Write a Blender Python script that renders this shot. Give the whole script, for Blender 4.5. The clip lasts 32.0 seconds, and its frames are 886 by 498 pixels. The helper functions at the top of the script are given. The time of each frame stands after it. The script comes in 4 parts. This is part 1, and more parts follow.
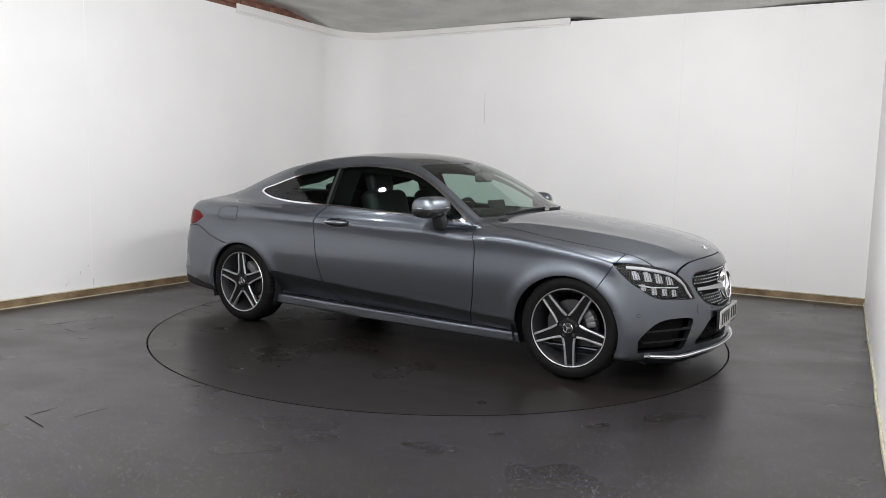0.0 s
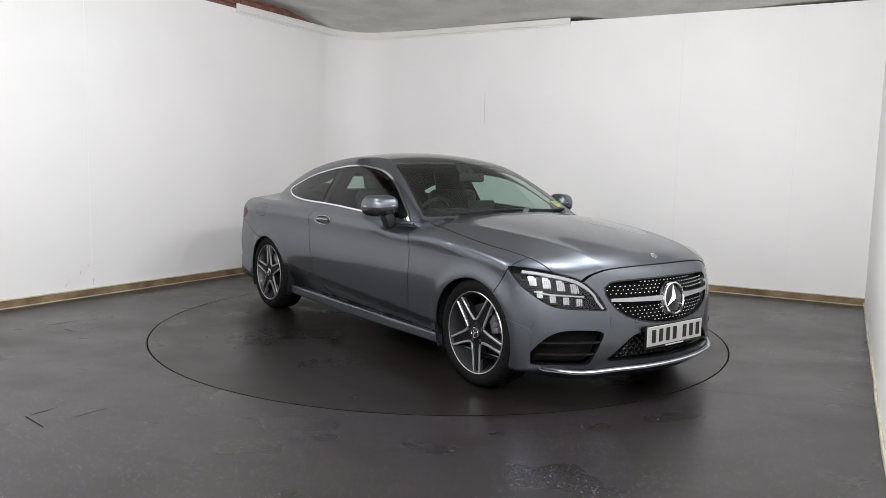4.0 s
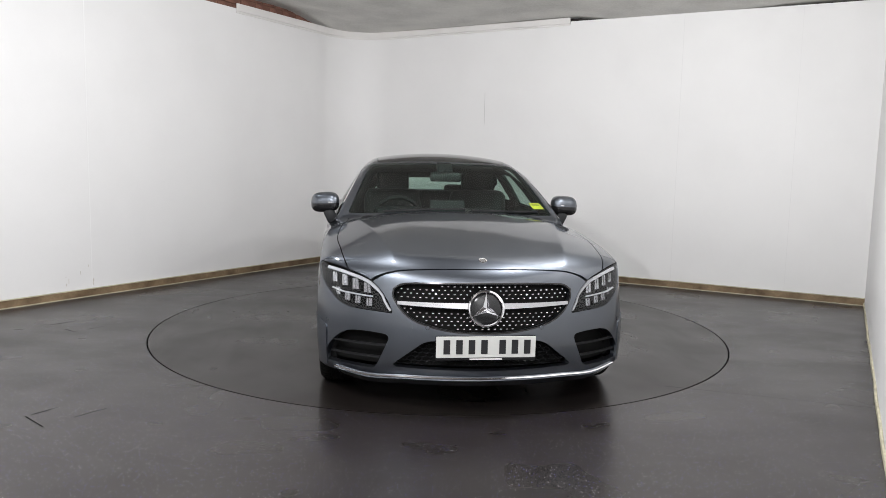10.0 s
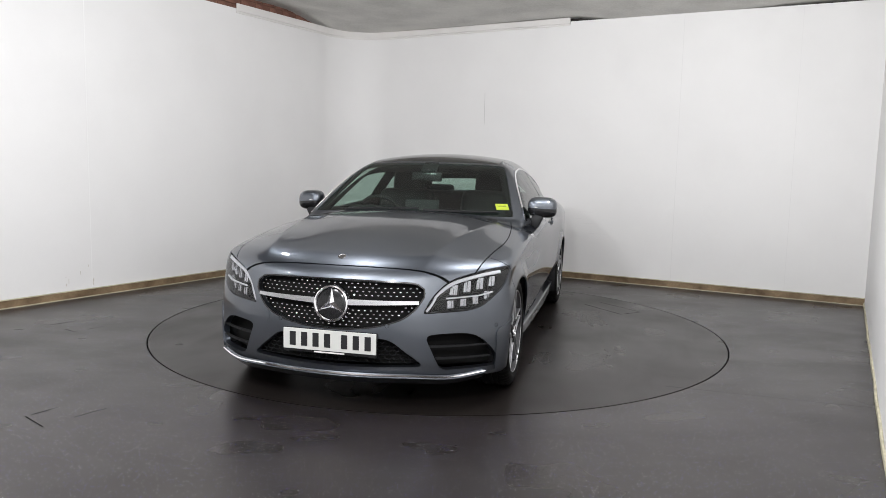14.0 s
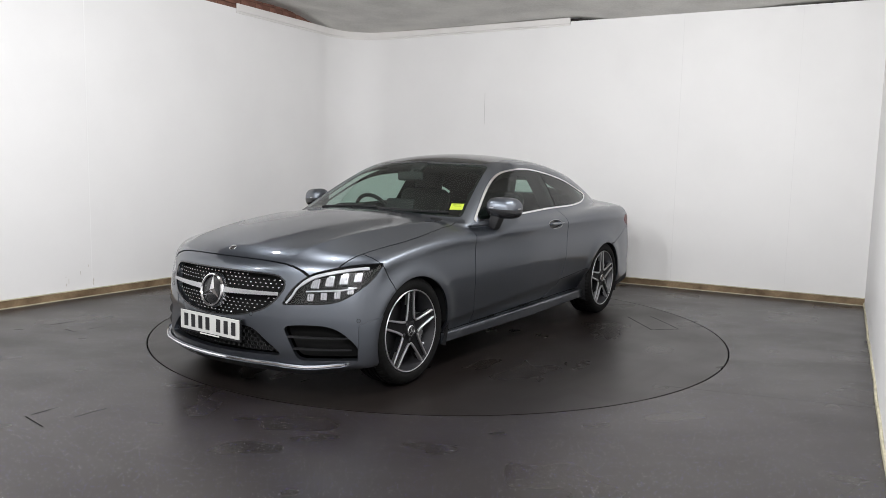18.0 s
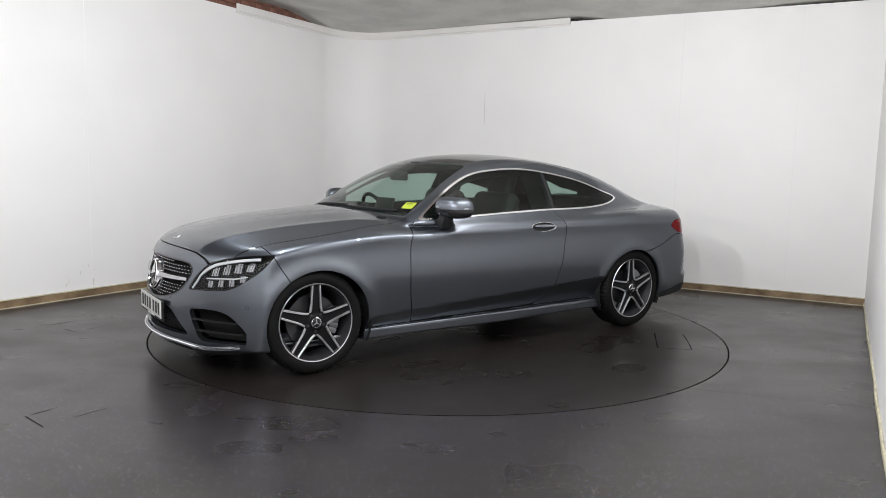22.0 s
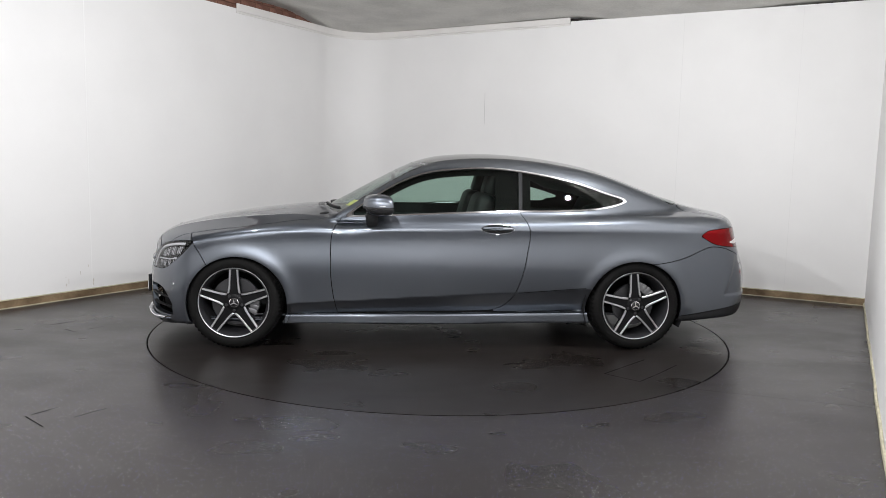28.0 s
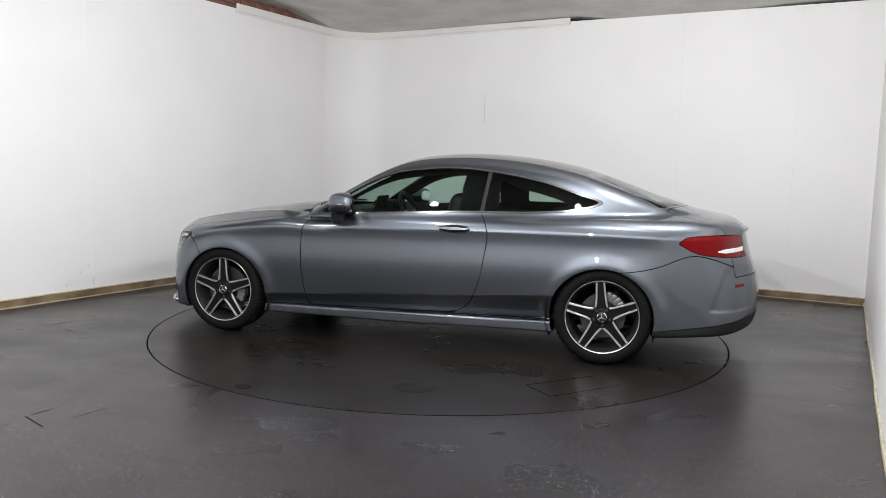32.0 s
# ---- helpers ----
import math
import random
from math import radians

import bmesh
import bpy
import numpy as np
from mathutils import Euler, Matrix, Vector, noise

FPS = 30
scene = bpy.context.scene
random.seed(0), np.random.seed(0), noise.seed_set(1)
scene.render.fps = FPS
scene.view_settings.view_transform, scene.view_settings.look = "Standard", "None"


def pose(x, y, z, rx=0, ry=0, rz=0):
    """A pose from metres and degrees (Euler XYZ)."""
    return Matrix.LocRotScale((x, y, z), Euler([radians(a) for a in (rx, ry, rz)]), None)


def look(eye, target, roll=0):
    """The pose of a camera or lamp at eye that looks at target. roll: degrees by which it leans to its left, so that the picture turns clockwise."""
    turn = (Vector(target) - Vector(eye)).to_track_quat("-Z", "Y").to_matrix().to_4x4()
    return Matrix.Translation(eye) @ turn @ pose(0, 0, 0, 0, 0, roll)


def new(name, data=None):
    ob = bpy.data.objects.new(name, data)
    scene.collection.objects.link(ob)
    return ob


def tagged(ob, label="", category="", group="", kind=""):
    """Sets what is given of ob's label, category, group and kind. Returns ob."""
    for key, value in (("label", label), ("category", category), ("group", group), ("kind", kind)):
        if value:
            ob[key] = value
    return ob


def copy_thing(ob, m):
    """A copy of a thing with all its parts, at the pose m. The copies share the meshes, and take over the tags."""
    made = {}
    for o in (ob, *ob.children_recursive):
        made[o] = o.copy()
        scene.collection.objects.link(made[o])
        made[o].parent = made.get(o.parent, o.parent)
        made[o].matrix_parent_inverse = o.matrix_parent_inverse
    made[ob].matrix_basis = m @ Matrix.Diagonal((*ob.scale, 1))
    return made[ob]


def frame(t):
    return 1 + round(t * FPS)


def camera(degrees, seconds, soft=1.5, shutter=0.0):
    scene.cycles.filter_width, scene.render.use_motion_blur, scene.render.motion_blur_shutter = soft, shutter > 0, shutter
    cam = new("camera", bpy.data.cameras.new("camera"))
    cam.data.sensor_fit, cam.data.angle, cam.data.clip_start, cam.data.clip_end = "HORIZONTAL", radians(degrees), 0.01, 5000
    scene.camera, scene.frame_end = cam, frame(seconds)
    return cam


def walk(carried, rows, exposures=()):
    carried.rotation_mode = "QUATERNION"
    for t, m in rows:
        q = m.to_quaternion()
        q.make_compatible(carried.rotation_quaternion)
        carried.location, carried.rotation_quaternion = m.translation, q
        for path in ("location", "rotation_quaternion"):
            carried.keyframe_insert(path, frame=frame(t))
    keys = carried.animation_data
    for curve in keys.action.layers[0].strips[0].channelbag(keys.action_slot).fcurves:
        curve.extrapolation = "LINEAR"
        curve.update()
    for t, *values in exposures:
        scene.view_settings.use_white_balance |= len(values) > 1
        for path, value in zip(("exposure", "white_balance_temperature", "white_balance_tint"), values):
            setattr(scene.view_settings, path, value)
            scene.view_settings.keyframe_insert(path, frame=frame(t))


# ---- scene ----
H = 1.285
cam = camera(62.54, 32.0, soft=.8)
PITCH = radians(6.36)
EYE = Vector((0, 0, H))
SIGHT = look(EYE, EYE + Vector((0, math.cos(PITCH), -math.sin(PITCH))), 1.24)
walk(cam, [(0.0, SIGHT), (32.0, SIGHT)], exposures=[(0.0, 0.0), (32.0, 0.0)])

# turntable: centre, radius; the car's turn in degrees with the time
TABLE, RADIUS = (-.0205, 5.918), 2.235
TURNS = [(0.0, -31.89), (6.0, -62.21), (9.0, -77.81), (13.0, -98.83), (19.0, -130.08), (23.0, -150.56), (28.0, -175.81), (32.0, -195.73)]
CAR_AT = pose(.063, -.018, 0)

# room axes: a runs along the back wall, b away from the camera
ANG = radians(-27.6)
CEIL = 3.06


def room(a, b, z=0.0):
    return Vector((a * math.cos(ANG) - b * math.sin(ANG), a * math.sin(ANG) + b * math.cos(ANG), z))


# ---- light ----
world = bpy.data.worlds.new("world")
scene.world = world
world.use_nodes = True
world.node_tree.nodes["Background"].inputs["Color"].default_value = (.9, .95, 1, 1)
world.node_tree.nodes["Background"].inputs["Strength"].default_value = .02

# hanging lamps in front of and beside the turntable: place and share of the light
LAMPS = [(-1.05, 3.95, .27), (-.75, 4.75, .24), (-2.7, 3.45, .20), (-4.1, 3.85, .09), (-2.3, 1.1, .66), (-4.6, .8, .28), (-.8, .3, .74)]
LAMP_Z = 2.48
for a, b, share in LAMPS:
    data = bpy.data.lights.new("lamp", "POINT")
    data.energy, data.shadow_soft_size, data.color = 318 * share, .045, (.975, .985, 1.0)
    new("lamp", data).location = room(a, b, LAMP_Z)


# ---- materials ----
def material(name, color, rough=.5, metal=0.0, coat=0.0, coat_rough=.03, spec=.5, vary=0.0, scale=8.0, fine=0.0, fine_scale=120.0, bumpy=0.0, dark=None):
    """Base colour with coarse variation and fine grain, and relief from the same grain."""
    m = bpy.data.materials.new(name)
    m.use_nodes = True
    t = m.node_tree
    s = t.nodes["Principled BSDF"]
    s.inputs["Base Color"].default_value = (*color, 1)
    s.inputs["Roughness"].default_value, s.inputs["Metallic"].default_value = rough, metal
    s.inputs["Coat Weight"].default_value, s.inputs["Coat Roughness"].default_value = coat, coat_rough
    s.inputs["Specular IOR Level"].default_value = spec
    if vary or fine or bumpy:
        where = t.nodes.new("ShaderNodeTexCoord")
        big, small = t.nodes.new("ShaderNodeTexNoise"), t.nodes.new("ShaderNodeTexNoise")
        for n, sc, det in ((big, scale, 5), (small, fine_scale, 3)):
            n.inputs["Scale"].default_value, n.inputs["Detail"].default_value = sc, det
            t.links.new(where.outputs["Object"], n.inputs["Vector"])
        mix = t.nodes.new("ShaderNodeMix")
        mix.data_type = "RGBA"
        d = dark or tuple(c * (1 - vary) for c in color)
        mix.inputs[6].default_value, mix.inputs[7].default_value = (*d, 1), (*color, 1)
        ramp = t.nodes.new("ShaderNodeMapRange")
        ramp.inputs["From Min"].default_value, ramp.inputs["From Max"].default_value = .32, .62
        t.links.new(big.outputs["Fac"], ramp.inputs["Value"])
        t.links.new(ramp.outputs["Result"], mix.inputs["Factor"])
        grain = t.nodes.new("ShaderNodeMix")
        grain.data_type, grain.blend_type = "RGBA", "OVERLAY"
        grain.inputs["Factor"].default_value = fine
        t.links.new(mix.outputs[2], grain.inputs[6])
        t.links.new(small.outputs["Fac"], grain.inputs[7])
        t.links.new(grain.outputs[2], s.inputs["Base Color"])
        if bumpy:
            b = t.nodes.new("ShaderNodeBump")
            b.inputs["Strength"].default_value, b.inputs["Distance"].default_value = bumpy, .004
            t.links.new(small.outputs["Fac"], b.inputs["Height"])
            t.links.new(b.outputs["Normal"], s.inputs["Normal"])
    return m


def glass(name, tint):
    """A pane: tinted and clear, with the mirror of its surface, stronger towards its edge-on view."""
    m = bpy.data.materials.new(name)
    m.use_nodes = True
    t = m.node_tree
    t.nodes.remove(t.nodes["Principled BSDF"])
    clear, shine, mix, edge = (t.nodes.new("ShaderNode" + n) for n in ("BsdfTransparent", "BsdfGlossy", "MixShader", "LayerWeight"))
    clear.inputs["Color"].default_value = (*tint, 1)
    shine.inputs["Roughness"].default_value = .01
    power, scale = t.nodes.new("ShaderNodeMath"), t.nodes.new("ShaderNodeMath")
    power.operation, power.inputs[1].default_value = "POWER", 5
    scale.operation, scale.inputs[1].default_value, scale.inputs[2].default_value = "MULTIPLY_ADD", .95, .04
    edge.inputs["Blend"].default_value = .5
    t.links.new(edge.outputs["Facing"], power.inputs[0])
    t.links.new(power.outputs[0], scale.inputs[0])
    t.links.new(scale.outputs[0], mix.inputs[0])
    t.links.new(clear.outputs[0], mix.inputs[1])
    t.links.new(shine.outputs[0], mix.inputs[2])
    t.links.new(mix.outputs[0], t.nodes["Material Output"].inputs[0])
    return m


def speckled(name, base, flecks, gloss):
    """Dark vinyl with scuffs and small glittering chips."""
    m = material(name, base, .3, spec=gloss)
    t = m.node_tree
    s = t.nodes["Principled BSDF"]
    where = t.nodes.new("ShaderNodeTexCoord")
    cells = t.nodes.new("ShaderNodeTexVoronoi")
    cells.inputs["Scale"].default_value = 105
    t.links.new(where.outputs["Object"], cells.inputs["Vector"])
    near = t.nodes.new("ShaderNodeMapRange")
    near.inputs["From Min"].default_value, near.inputs["From Max"].default_value = .27, .14
    t.links.new(cells.outputs["Distance"], near.inputs["Value"])
    split = t.nodes.new("ShaderNodeSeparateColor")
    t.links.new(cells.outputs["Color"], split.inputs[0])
    some = t.nodes.new("ShaderNodeMath")
    some.operation, some.inputs[1].default_value = "GREATER_THAN", flecks
    t.links.new(split.outputs[0], some.inputs[0])
    both = t.nodes.new("ShaderNodeMath")
    both.operation = "MULTIPLY"
    t.links.new(near.outputs["Result"], both.inputs[0])
    t.links.new(some.outputs[0], both.inputs[1])
    hue = t.nodes.new("ShaderNodeValToRGB")
    hue.color_ramp.elements[0].color, hue.color_ramp.elements[1].color = (.13, .11, .50, 1), (.62, .62, .64, 1)
    hue.color_ramp.elements[0].position, hue.color_ramp.elements[1].position = .35, .6
    t.links.new(split.outputs[1], hue.inputs[0])
    big = t.nodes.new("ShaderNodeTexNoise")
    big.inputs["Scale"].default_value, big.inputs["Detail"].default_value = 1.3, 2
    t.links.new(where.outputs["Object"], big.inputs["Vector"])
    worn = t.nodes.new("ShaderNodeMix")
    worn.data_type = "RGBA"
    worn.inputs[6].default_value = (*[c * .95 for c in base], 1)
    worn.inputs[7].default_value = (*[c * 1.25 for c in base], 1)
    t.links.new(big.outputs["Fac"], worn.inputs["Factor"])
    mix = t.nodes.new("ShaderNodeMix")
    mix.data_type = "RGBA"
    t.links.new(both.outputs[0], mix.inputs["Factor"])
    # long faint scuffs
    lay = t.nodes.new("ShaderNodeMapping")
    lay.inputs["Rotation"].default_value, lay.inputs["Scale"].default_value = (0, 0, .5), (1.2, 2.6, 1)
    streak = t.nodes.new("ShaderNodeTexNoise")
    streak.inputs["Scale"].default_value, streak.inputs["Detail"].default_value, streak.inputs["Distortion"].default_value = 1.4, 3, .6
    t.links.new(where.outputs["Object"], lay.inputs["Vector"])
    t.links.new(lay.outputs["Vector"], streak.inputs["Vector"])
    rub = t.nodes.new("ShaderNodeMapRange")
    rub.inputs["From Min"].default_value, rub.inputs["From Max"].default_value = .42, .72
    rub.inputs["To Max"].default_value = .05
    t.links.new(streak.outputs["Fac"], rub.inputs["Value"])
    t.links.new(worn.outputs[2], mix.inputs[6])
    t.links.new(hue.outputs[0], mix.inputs[7])
    t.links.new(mix.outputs[2], s.inputs["Base Color"])
    rough = t.nodes.new("ShaderNodeMapRange")
    rough.inputs["From Min"].default_value, rough.inputs["From Max"].default_value = .35, .7
    rough.inputs["To Min"].default_value, rough.inputs["To Max"].default_value = .25, .36
    t.links.new(big.outputs["Fac"], rough.inputs["Value"])
    dull = t.nodes.new("ShaderNodeMath")
    t.links.new(rough.outputs["Result"], dull.inputs[0])
    t.links.new(rub.outputs["Result"], dull.inputs[1])
    t.links.new(dull.outputs[0], s.inputs["Roughness"])
    s.inputs["Specular Tint"].default_value = (1, .955, .94, 1)
    return m


FLOOR = speckled("speckled_vinyl", (.0128, .0104, .0095), .70, .60)
DISC = speckled("worn_vinyl", (.0100, .0080, .0072), 1.1, .40)
WALL = material("white_wall_panel", (.80, .79, .785), .55, vary=.04, scale=1.2, fine=.02, fine_scale=40)
CONCRETE = material("raw_concrete", (.70, .685, .65), .9, vary=.18, scale=2.2, fine=.25, fine_scale=45, bumpy=.5)
# brick with shade put into its colour: gap over the panels, unlit near ceiling
VAULT = material("shade_dark_brick", (.045, .039, .036), .9, vary=.35, scale=4, fine=.3, fine_scale=60, bumpy=.4)
BRICK = material("red_brick", (.23, .11, .08), .9, vary=.4, scale=6, fine=.3, fine_scale=60, bumpy=.5)
WOOD = material("worn_timber", (.25, .175, .10), .7, vary=.45, scale=5, fine=.3, fine_scale=50, bumpy=.3, dark=(.10, .062, .03))
CREAM = material("dirty_cream_paint", (.56, .52, .38), .6, vary=.4, scale=9, fine=.3, fine_scale=50)
TRIM = material("painted_trim", (.74, .72, .7), .5, vary=.06, scale=3)
GAP = material("shadow_gap", (.005, .005, .005), .9, spec=.15)
PAINT = material("metallic_grey_paint", (.122, .134, .155), .38, 1.0, coat=1.0, coat_rough=.02, fine=.06, fine_scale=900)
PAINT.node_tree.nodes["Principled BSDF"].inputs["Specular Tint"].default_value = (.5, .51, .53, 1)
CHROME = material("chrome", (.88, .88, .9), .10, 1.0)
SATIN = material("satin_silver", (.50, .50, .515), .26, 1.0)
GUN = material("dark_grey_alloy", (.028, .028, .031), .4, .3, coat=.2)
SLOT = material("black_alloy", (.006, .006, .0065), .45, spec=.12)
CUT = material("machined_alloy", (.58, .58, .595), .34, 1.0, fine=.1, fine_scale=300)
RUBBER = material("tyre_rubber", (.0055, .0053, .0052), .65, spec=.12, vary=.3, scale=10, fine=.2, bumpy=.15)
BLACK = material("gloss_black_plastic", (.012, .012, .013), .18)
MATT = material("matt_black_plastic", (.012, .012, .013), .6, spec=.25, fine=.2, fine_scale=200)
CABIN = material("dark_cabin_trim", (.008, .008, .009), .6, spec=.15, vary=.2, fine=.2)
LEATHER = material("black_leather", (.007, .007, .0075), .5, spec=.2, vary=.2, scale=14)
LINING = material("black_lining", (.004, .004, .004), .9, spec=.03)
PANE = glass("tinted_pane", (.64, .77, .71))
REARPANE = glass("dark_tinted_pane", (.62, .75, .69))
LENS = glass("clear_lens", (.93, .94, .95))
RED = material("red_lens", (.14, .001, .002), .15, spec=.12)
LIT = material("lamp_reflector", (.45, .45, .465), .22, .9)
WHITE = material("white_diffuser", (.46, .46, .48), .3, coat=.3)
YELLOW = material("yellow_paper", (.78, .66, .05), .6)
INK = material("dark_ink", (.01, .01, .012), .5)
PLATE = material("plate_white", (.56, .56, .54), .4)
ROOFGLASS = material("dark_roof_glass", (.010, .0095, .0095), .06, spec=.5)
CALIPER = material("grey_caliper", (.15, .15, .155), .4, .5)
STEEL = material("brake_steel", (.07, .07, .073), .4, .8)

# ---- mesh helpers ----
def raw(name, v, f, mat, parent=None, label="", normals=None, smooth=True):
    me = bpy.data.meshes.new(name)
    me.from_pydata([tuple(q) for q in v], [], [tuple(int(i) for i in q) for q in f])
    me.materials.append(mat)
    me.polygons.foreach_set("use_smooth", [smooth] * len(me.polygons))
    if normals is not None:
        me.normals_split_custom_set_from_vertices([tuple(n) for n in normals])
    ob = new(name, me)
    if parent:
        ob.parent = parent
    if label:
        tagged(ob, label)
    return ob


def part(name, bm, mat, parent=None, label="", smooth=False, turn=None):
    """Links a bmesh as one mesh under a thing or a part."""
    me = bpy.data.meshes.new(name)
    if turn is not None:
        bmesh.ops.transform(bm, matrix=turn, verts=bm.verts)
    bm.to_mesh(me)
    bm.free()
    me.materials.append(mat)
    if smooth:
        me.polygons.foreach_set("use_smooth", [True] * len(me.polygons))
        me.set_sharp_from_angle(angle=radians(35))
    ob = new(name, me)
    if parent:
        ob.parent = parent
    if label:
        tagged(ob, label)
    return ob


def box(size, at=(0, 0, 0), bevel=0.0, turn=None, bm=None, segments=2):
    bm = bm or bmesh.new()
    made = bmesh.ops.create_cube(bm, size=1, matrix=Matrix.Translation(at) @ (turn or Matrix()) @ Matrix.Diagonal((*size, 1)))
    if bevel:
        edges = {e for v in made["verts"] for e in v.link_edges}
        bmesh.ops.bevel(bm, geom=list(edges), offset=bevel, segments=segments, affect="EDGES", profile=.5)
    return bm


def lathe(profile, steps=48, axis="Y", at=(0, 0, 0), bm=None, closed=False):
    """Turns (radius, height) pairs round an axis."""
    bm = bm or bmesh.new()
    rings = []
    for i in range(steps):
        a = 2 * math.pi * i / steps
        ring = []
        for r, h in profile:
            p = {"Y": (r * math.cos(a), h, r * math.sin(a)), "Z": (r * math.cos(a), r * math.sin(a), h), "X": (h, r * math.cos(a), r * math.sin(a))}[axis]
            ring.append(bm.verts.new(Vector(p) + Vector(at)))
        rings.append(ring)
    n = len(profile)
    for i in range(steps):
        a, b = rings[i], rings[(i + 1) % steps]
        for j in range(n if closed else n - 1):
            k = (j + 1) % n
            bm.faces.new((a[j], a[k], b[k], b[j]))
    bmesh.ops.remove_doubles(bm, verts=bm.verts, dist=1e-5)
    bmesh.ops.recalc_face_normals(bm, faces=bm.faces)
    return bm


def prism(outline, low, high, bm=None, bevel=0.0, turn=None):
    """A flat outline (x, y) with thickness from low to high along z."""
    bm = bm or bmesh.new()
    vs = [bm.verts.new((x, y, low)) for x, y in outline]
    face = bm.faces.new(vs)
    out = bmesh.ops.extrude_face_region(bm, geom=[face])
    up = [g for g in out["geom"] if isinstance(g, bmesh.types.BMVert)]
    bmesh.ops.translate(bm, verts=up, vec=(0, 0, high - low))
    bmesh.ops.recalc_face_normals(bm, faces=bm.faces)
    if bevel:
        rim = [e for e in bm.edges if all(v in set(up) for v in e.verts)]
        bmesh.ops.bevel(bm, geom=rim, offset=bevel, segments=2, affect="EDGES")
    if turn is not None:
        bmesh.ops.transform(bm, matrix=turn, verts=vs + up if not bevel else bm.verts)
    return bm


def tube(points, radius, bm=None, sides=8, closed=False):
    """A round bar along points."""
    bm = bm or bmesh.new()
    pts = [Vector(p) for p in points]
    n = len(pts)
    rings = []
    for i, p in enumerate(pts):
        a = pts[(i - 1) % n] if closed or i else p
        b = pts[(i + 1) % n] if closed or i < n - 1 else p
        d = (b - a).normalized()
        s = d.cross(Vector((0, 0, 1)) if abs(d.z) < .9 else Vector((1, 0, 0))).normalized()
        u = d.cross(s)
        rings.append([bm.verts.new(p + radius * (math.cos(q) * s + math.sin(q) * u)) for q in (2 * math.pi * k / sides for k in range(sides))])
    for i in range(n if closed else n - 1):
        a, b = rings[i], rings[(i + 1) % n]
        for k in range(sides):
            bm.faces.new((a[k], a[(k + 1) % sides], b[(k + 1) % sides], b[k]))
    if not closed:
        bm.faces.new(rings[0][::-1]), bm.faces.new(rings[-1])
    bmesh.ops.recalc_face_normals(bm, faces=bm.faces)
    return bm


def skin(f, lo, hi, step):
    """The surface f = 0 as an even net of triangles."""
    axes = [np.arange(l, h + step, step) for l, h in zip(lo, hi)]
    g = f(np.stack(np.meshgrid(*axes, indexing="ij"), -1))
    n = np.array(g.shape) - 1
    corner = [g[i:n[0] + i, j:n[1] + j, k:n[2] + k] for i in (0, 1) for j in (0, 1) for k in (0, 1)]
    inside = sum((c < 0).astype(int) for c in corner)
    cells = np.argwhere((inside > 0) & (inside < 8))
    index = -np.ones(n, int)
    index[tuple(cells.T)] = np.arange(len(cells))
    total, count = np.zeros((len(cells), 3)), np.zeros(len(cells))
    for a in range(8):
        for b in range(a + 1, 8):
            if bin(a ^ b).count("1") != 1:
                continue
            pa, pb = (np.array([(q >> 2) & 1, (q >> 1) & 1, q & 1]) for q in (a, b))
            va, vb = g[tuple((cells + pa).T)], g[tuple((cells + pb).T)]
            ok = (va < 0) != (vb < 0)
            w = np.where(ok, va / np.where(ok, va - vb, 1), 0)
            total += np.where(ok[:, None], cells + pa + w[:, None] * (pb - pa), 0)
            count += ok
    v = np.array(lo) + step * total / count[:, None]
    tris = []
    for ax in range(3):
        o, u = (ax + 1) % 3, (ax + 2) % 3
        s0 = [slice(None)] * 3
        s1 = [slice(None)] * 3
        s0[ax], s1[ax] = slice(0, -1), slice(1, None)
        a, b = g[tuple(s0)] < 0, g[tuple(s1)] < 0
        at = np.argwhere(a != b)
        at = at[(at[:, o] > 0) & (at[:, u] > 0) & (at[:, o] < n[o]) & (at[:, u] < n[u])]
        flip = b[tuple(at.T)]
        eo, eu = np.eye(3, dtype=int)[o], np.eye(3, dtype=int)[u]
        q = np.stack([index[tuple(c.T)] for c in (at - eo - eu, at - eu, at, at - eo)], 1)
        q[flip] = q[flip][:, ::-1]
        tris += [q[:, [0, 1, 2]], q[:, [0, 2, 3]]]
    return settle(f, v), np.concatenate(tris)


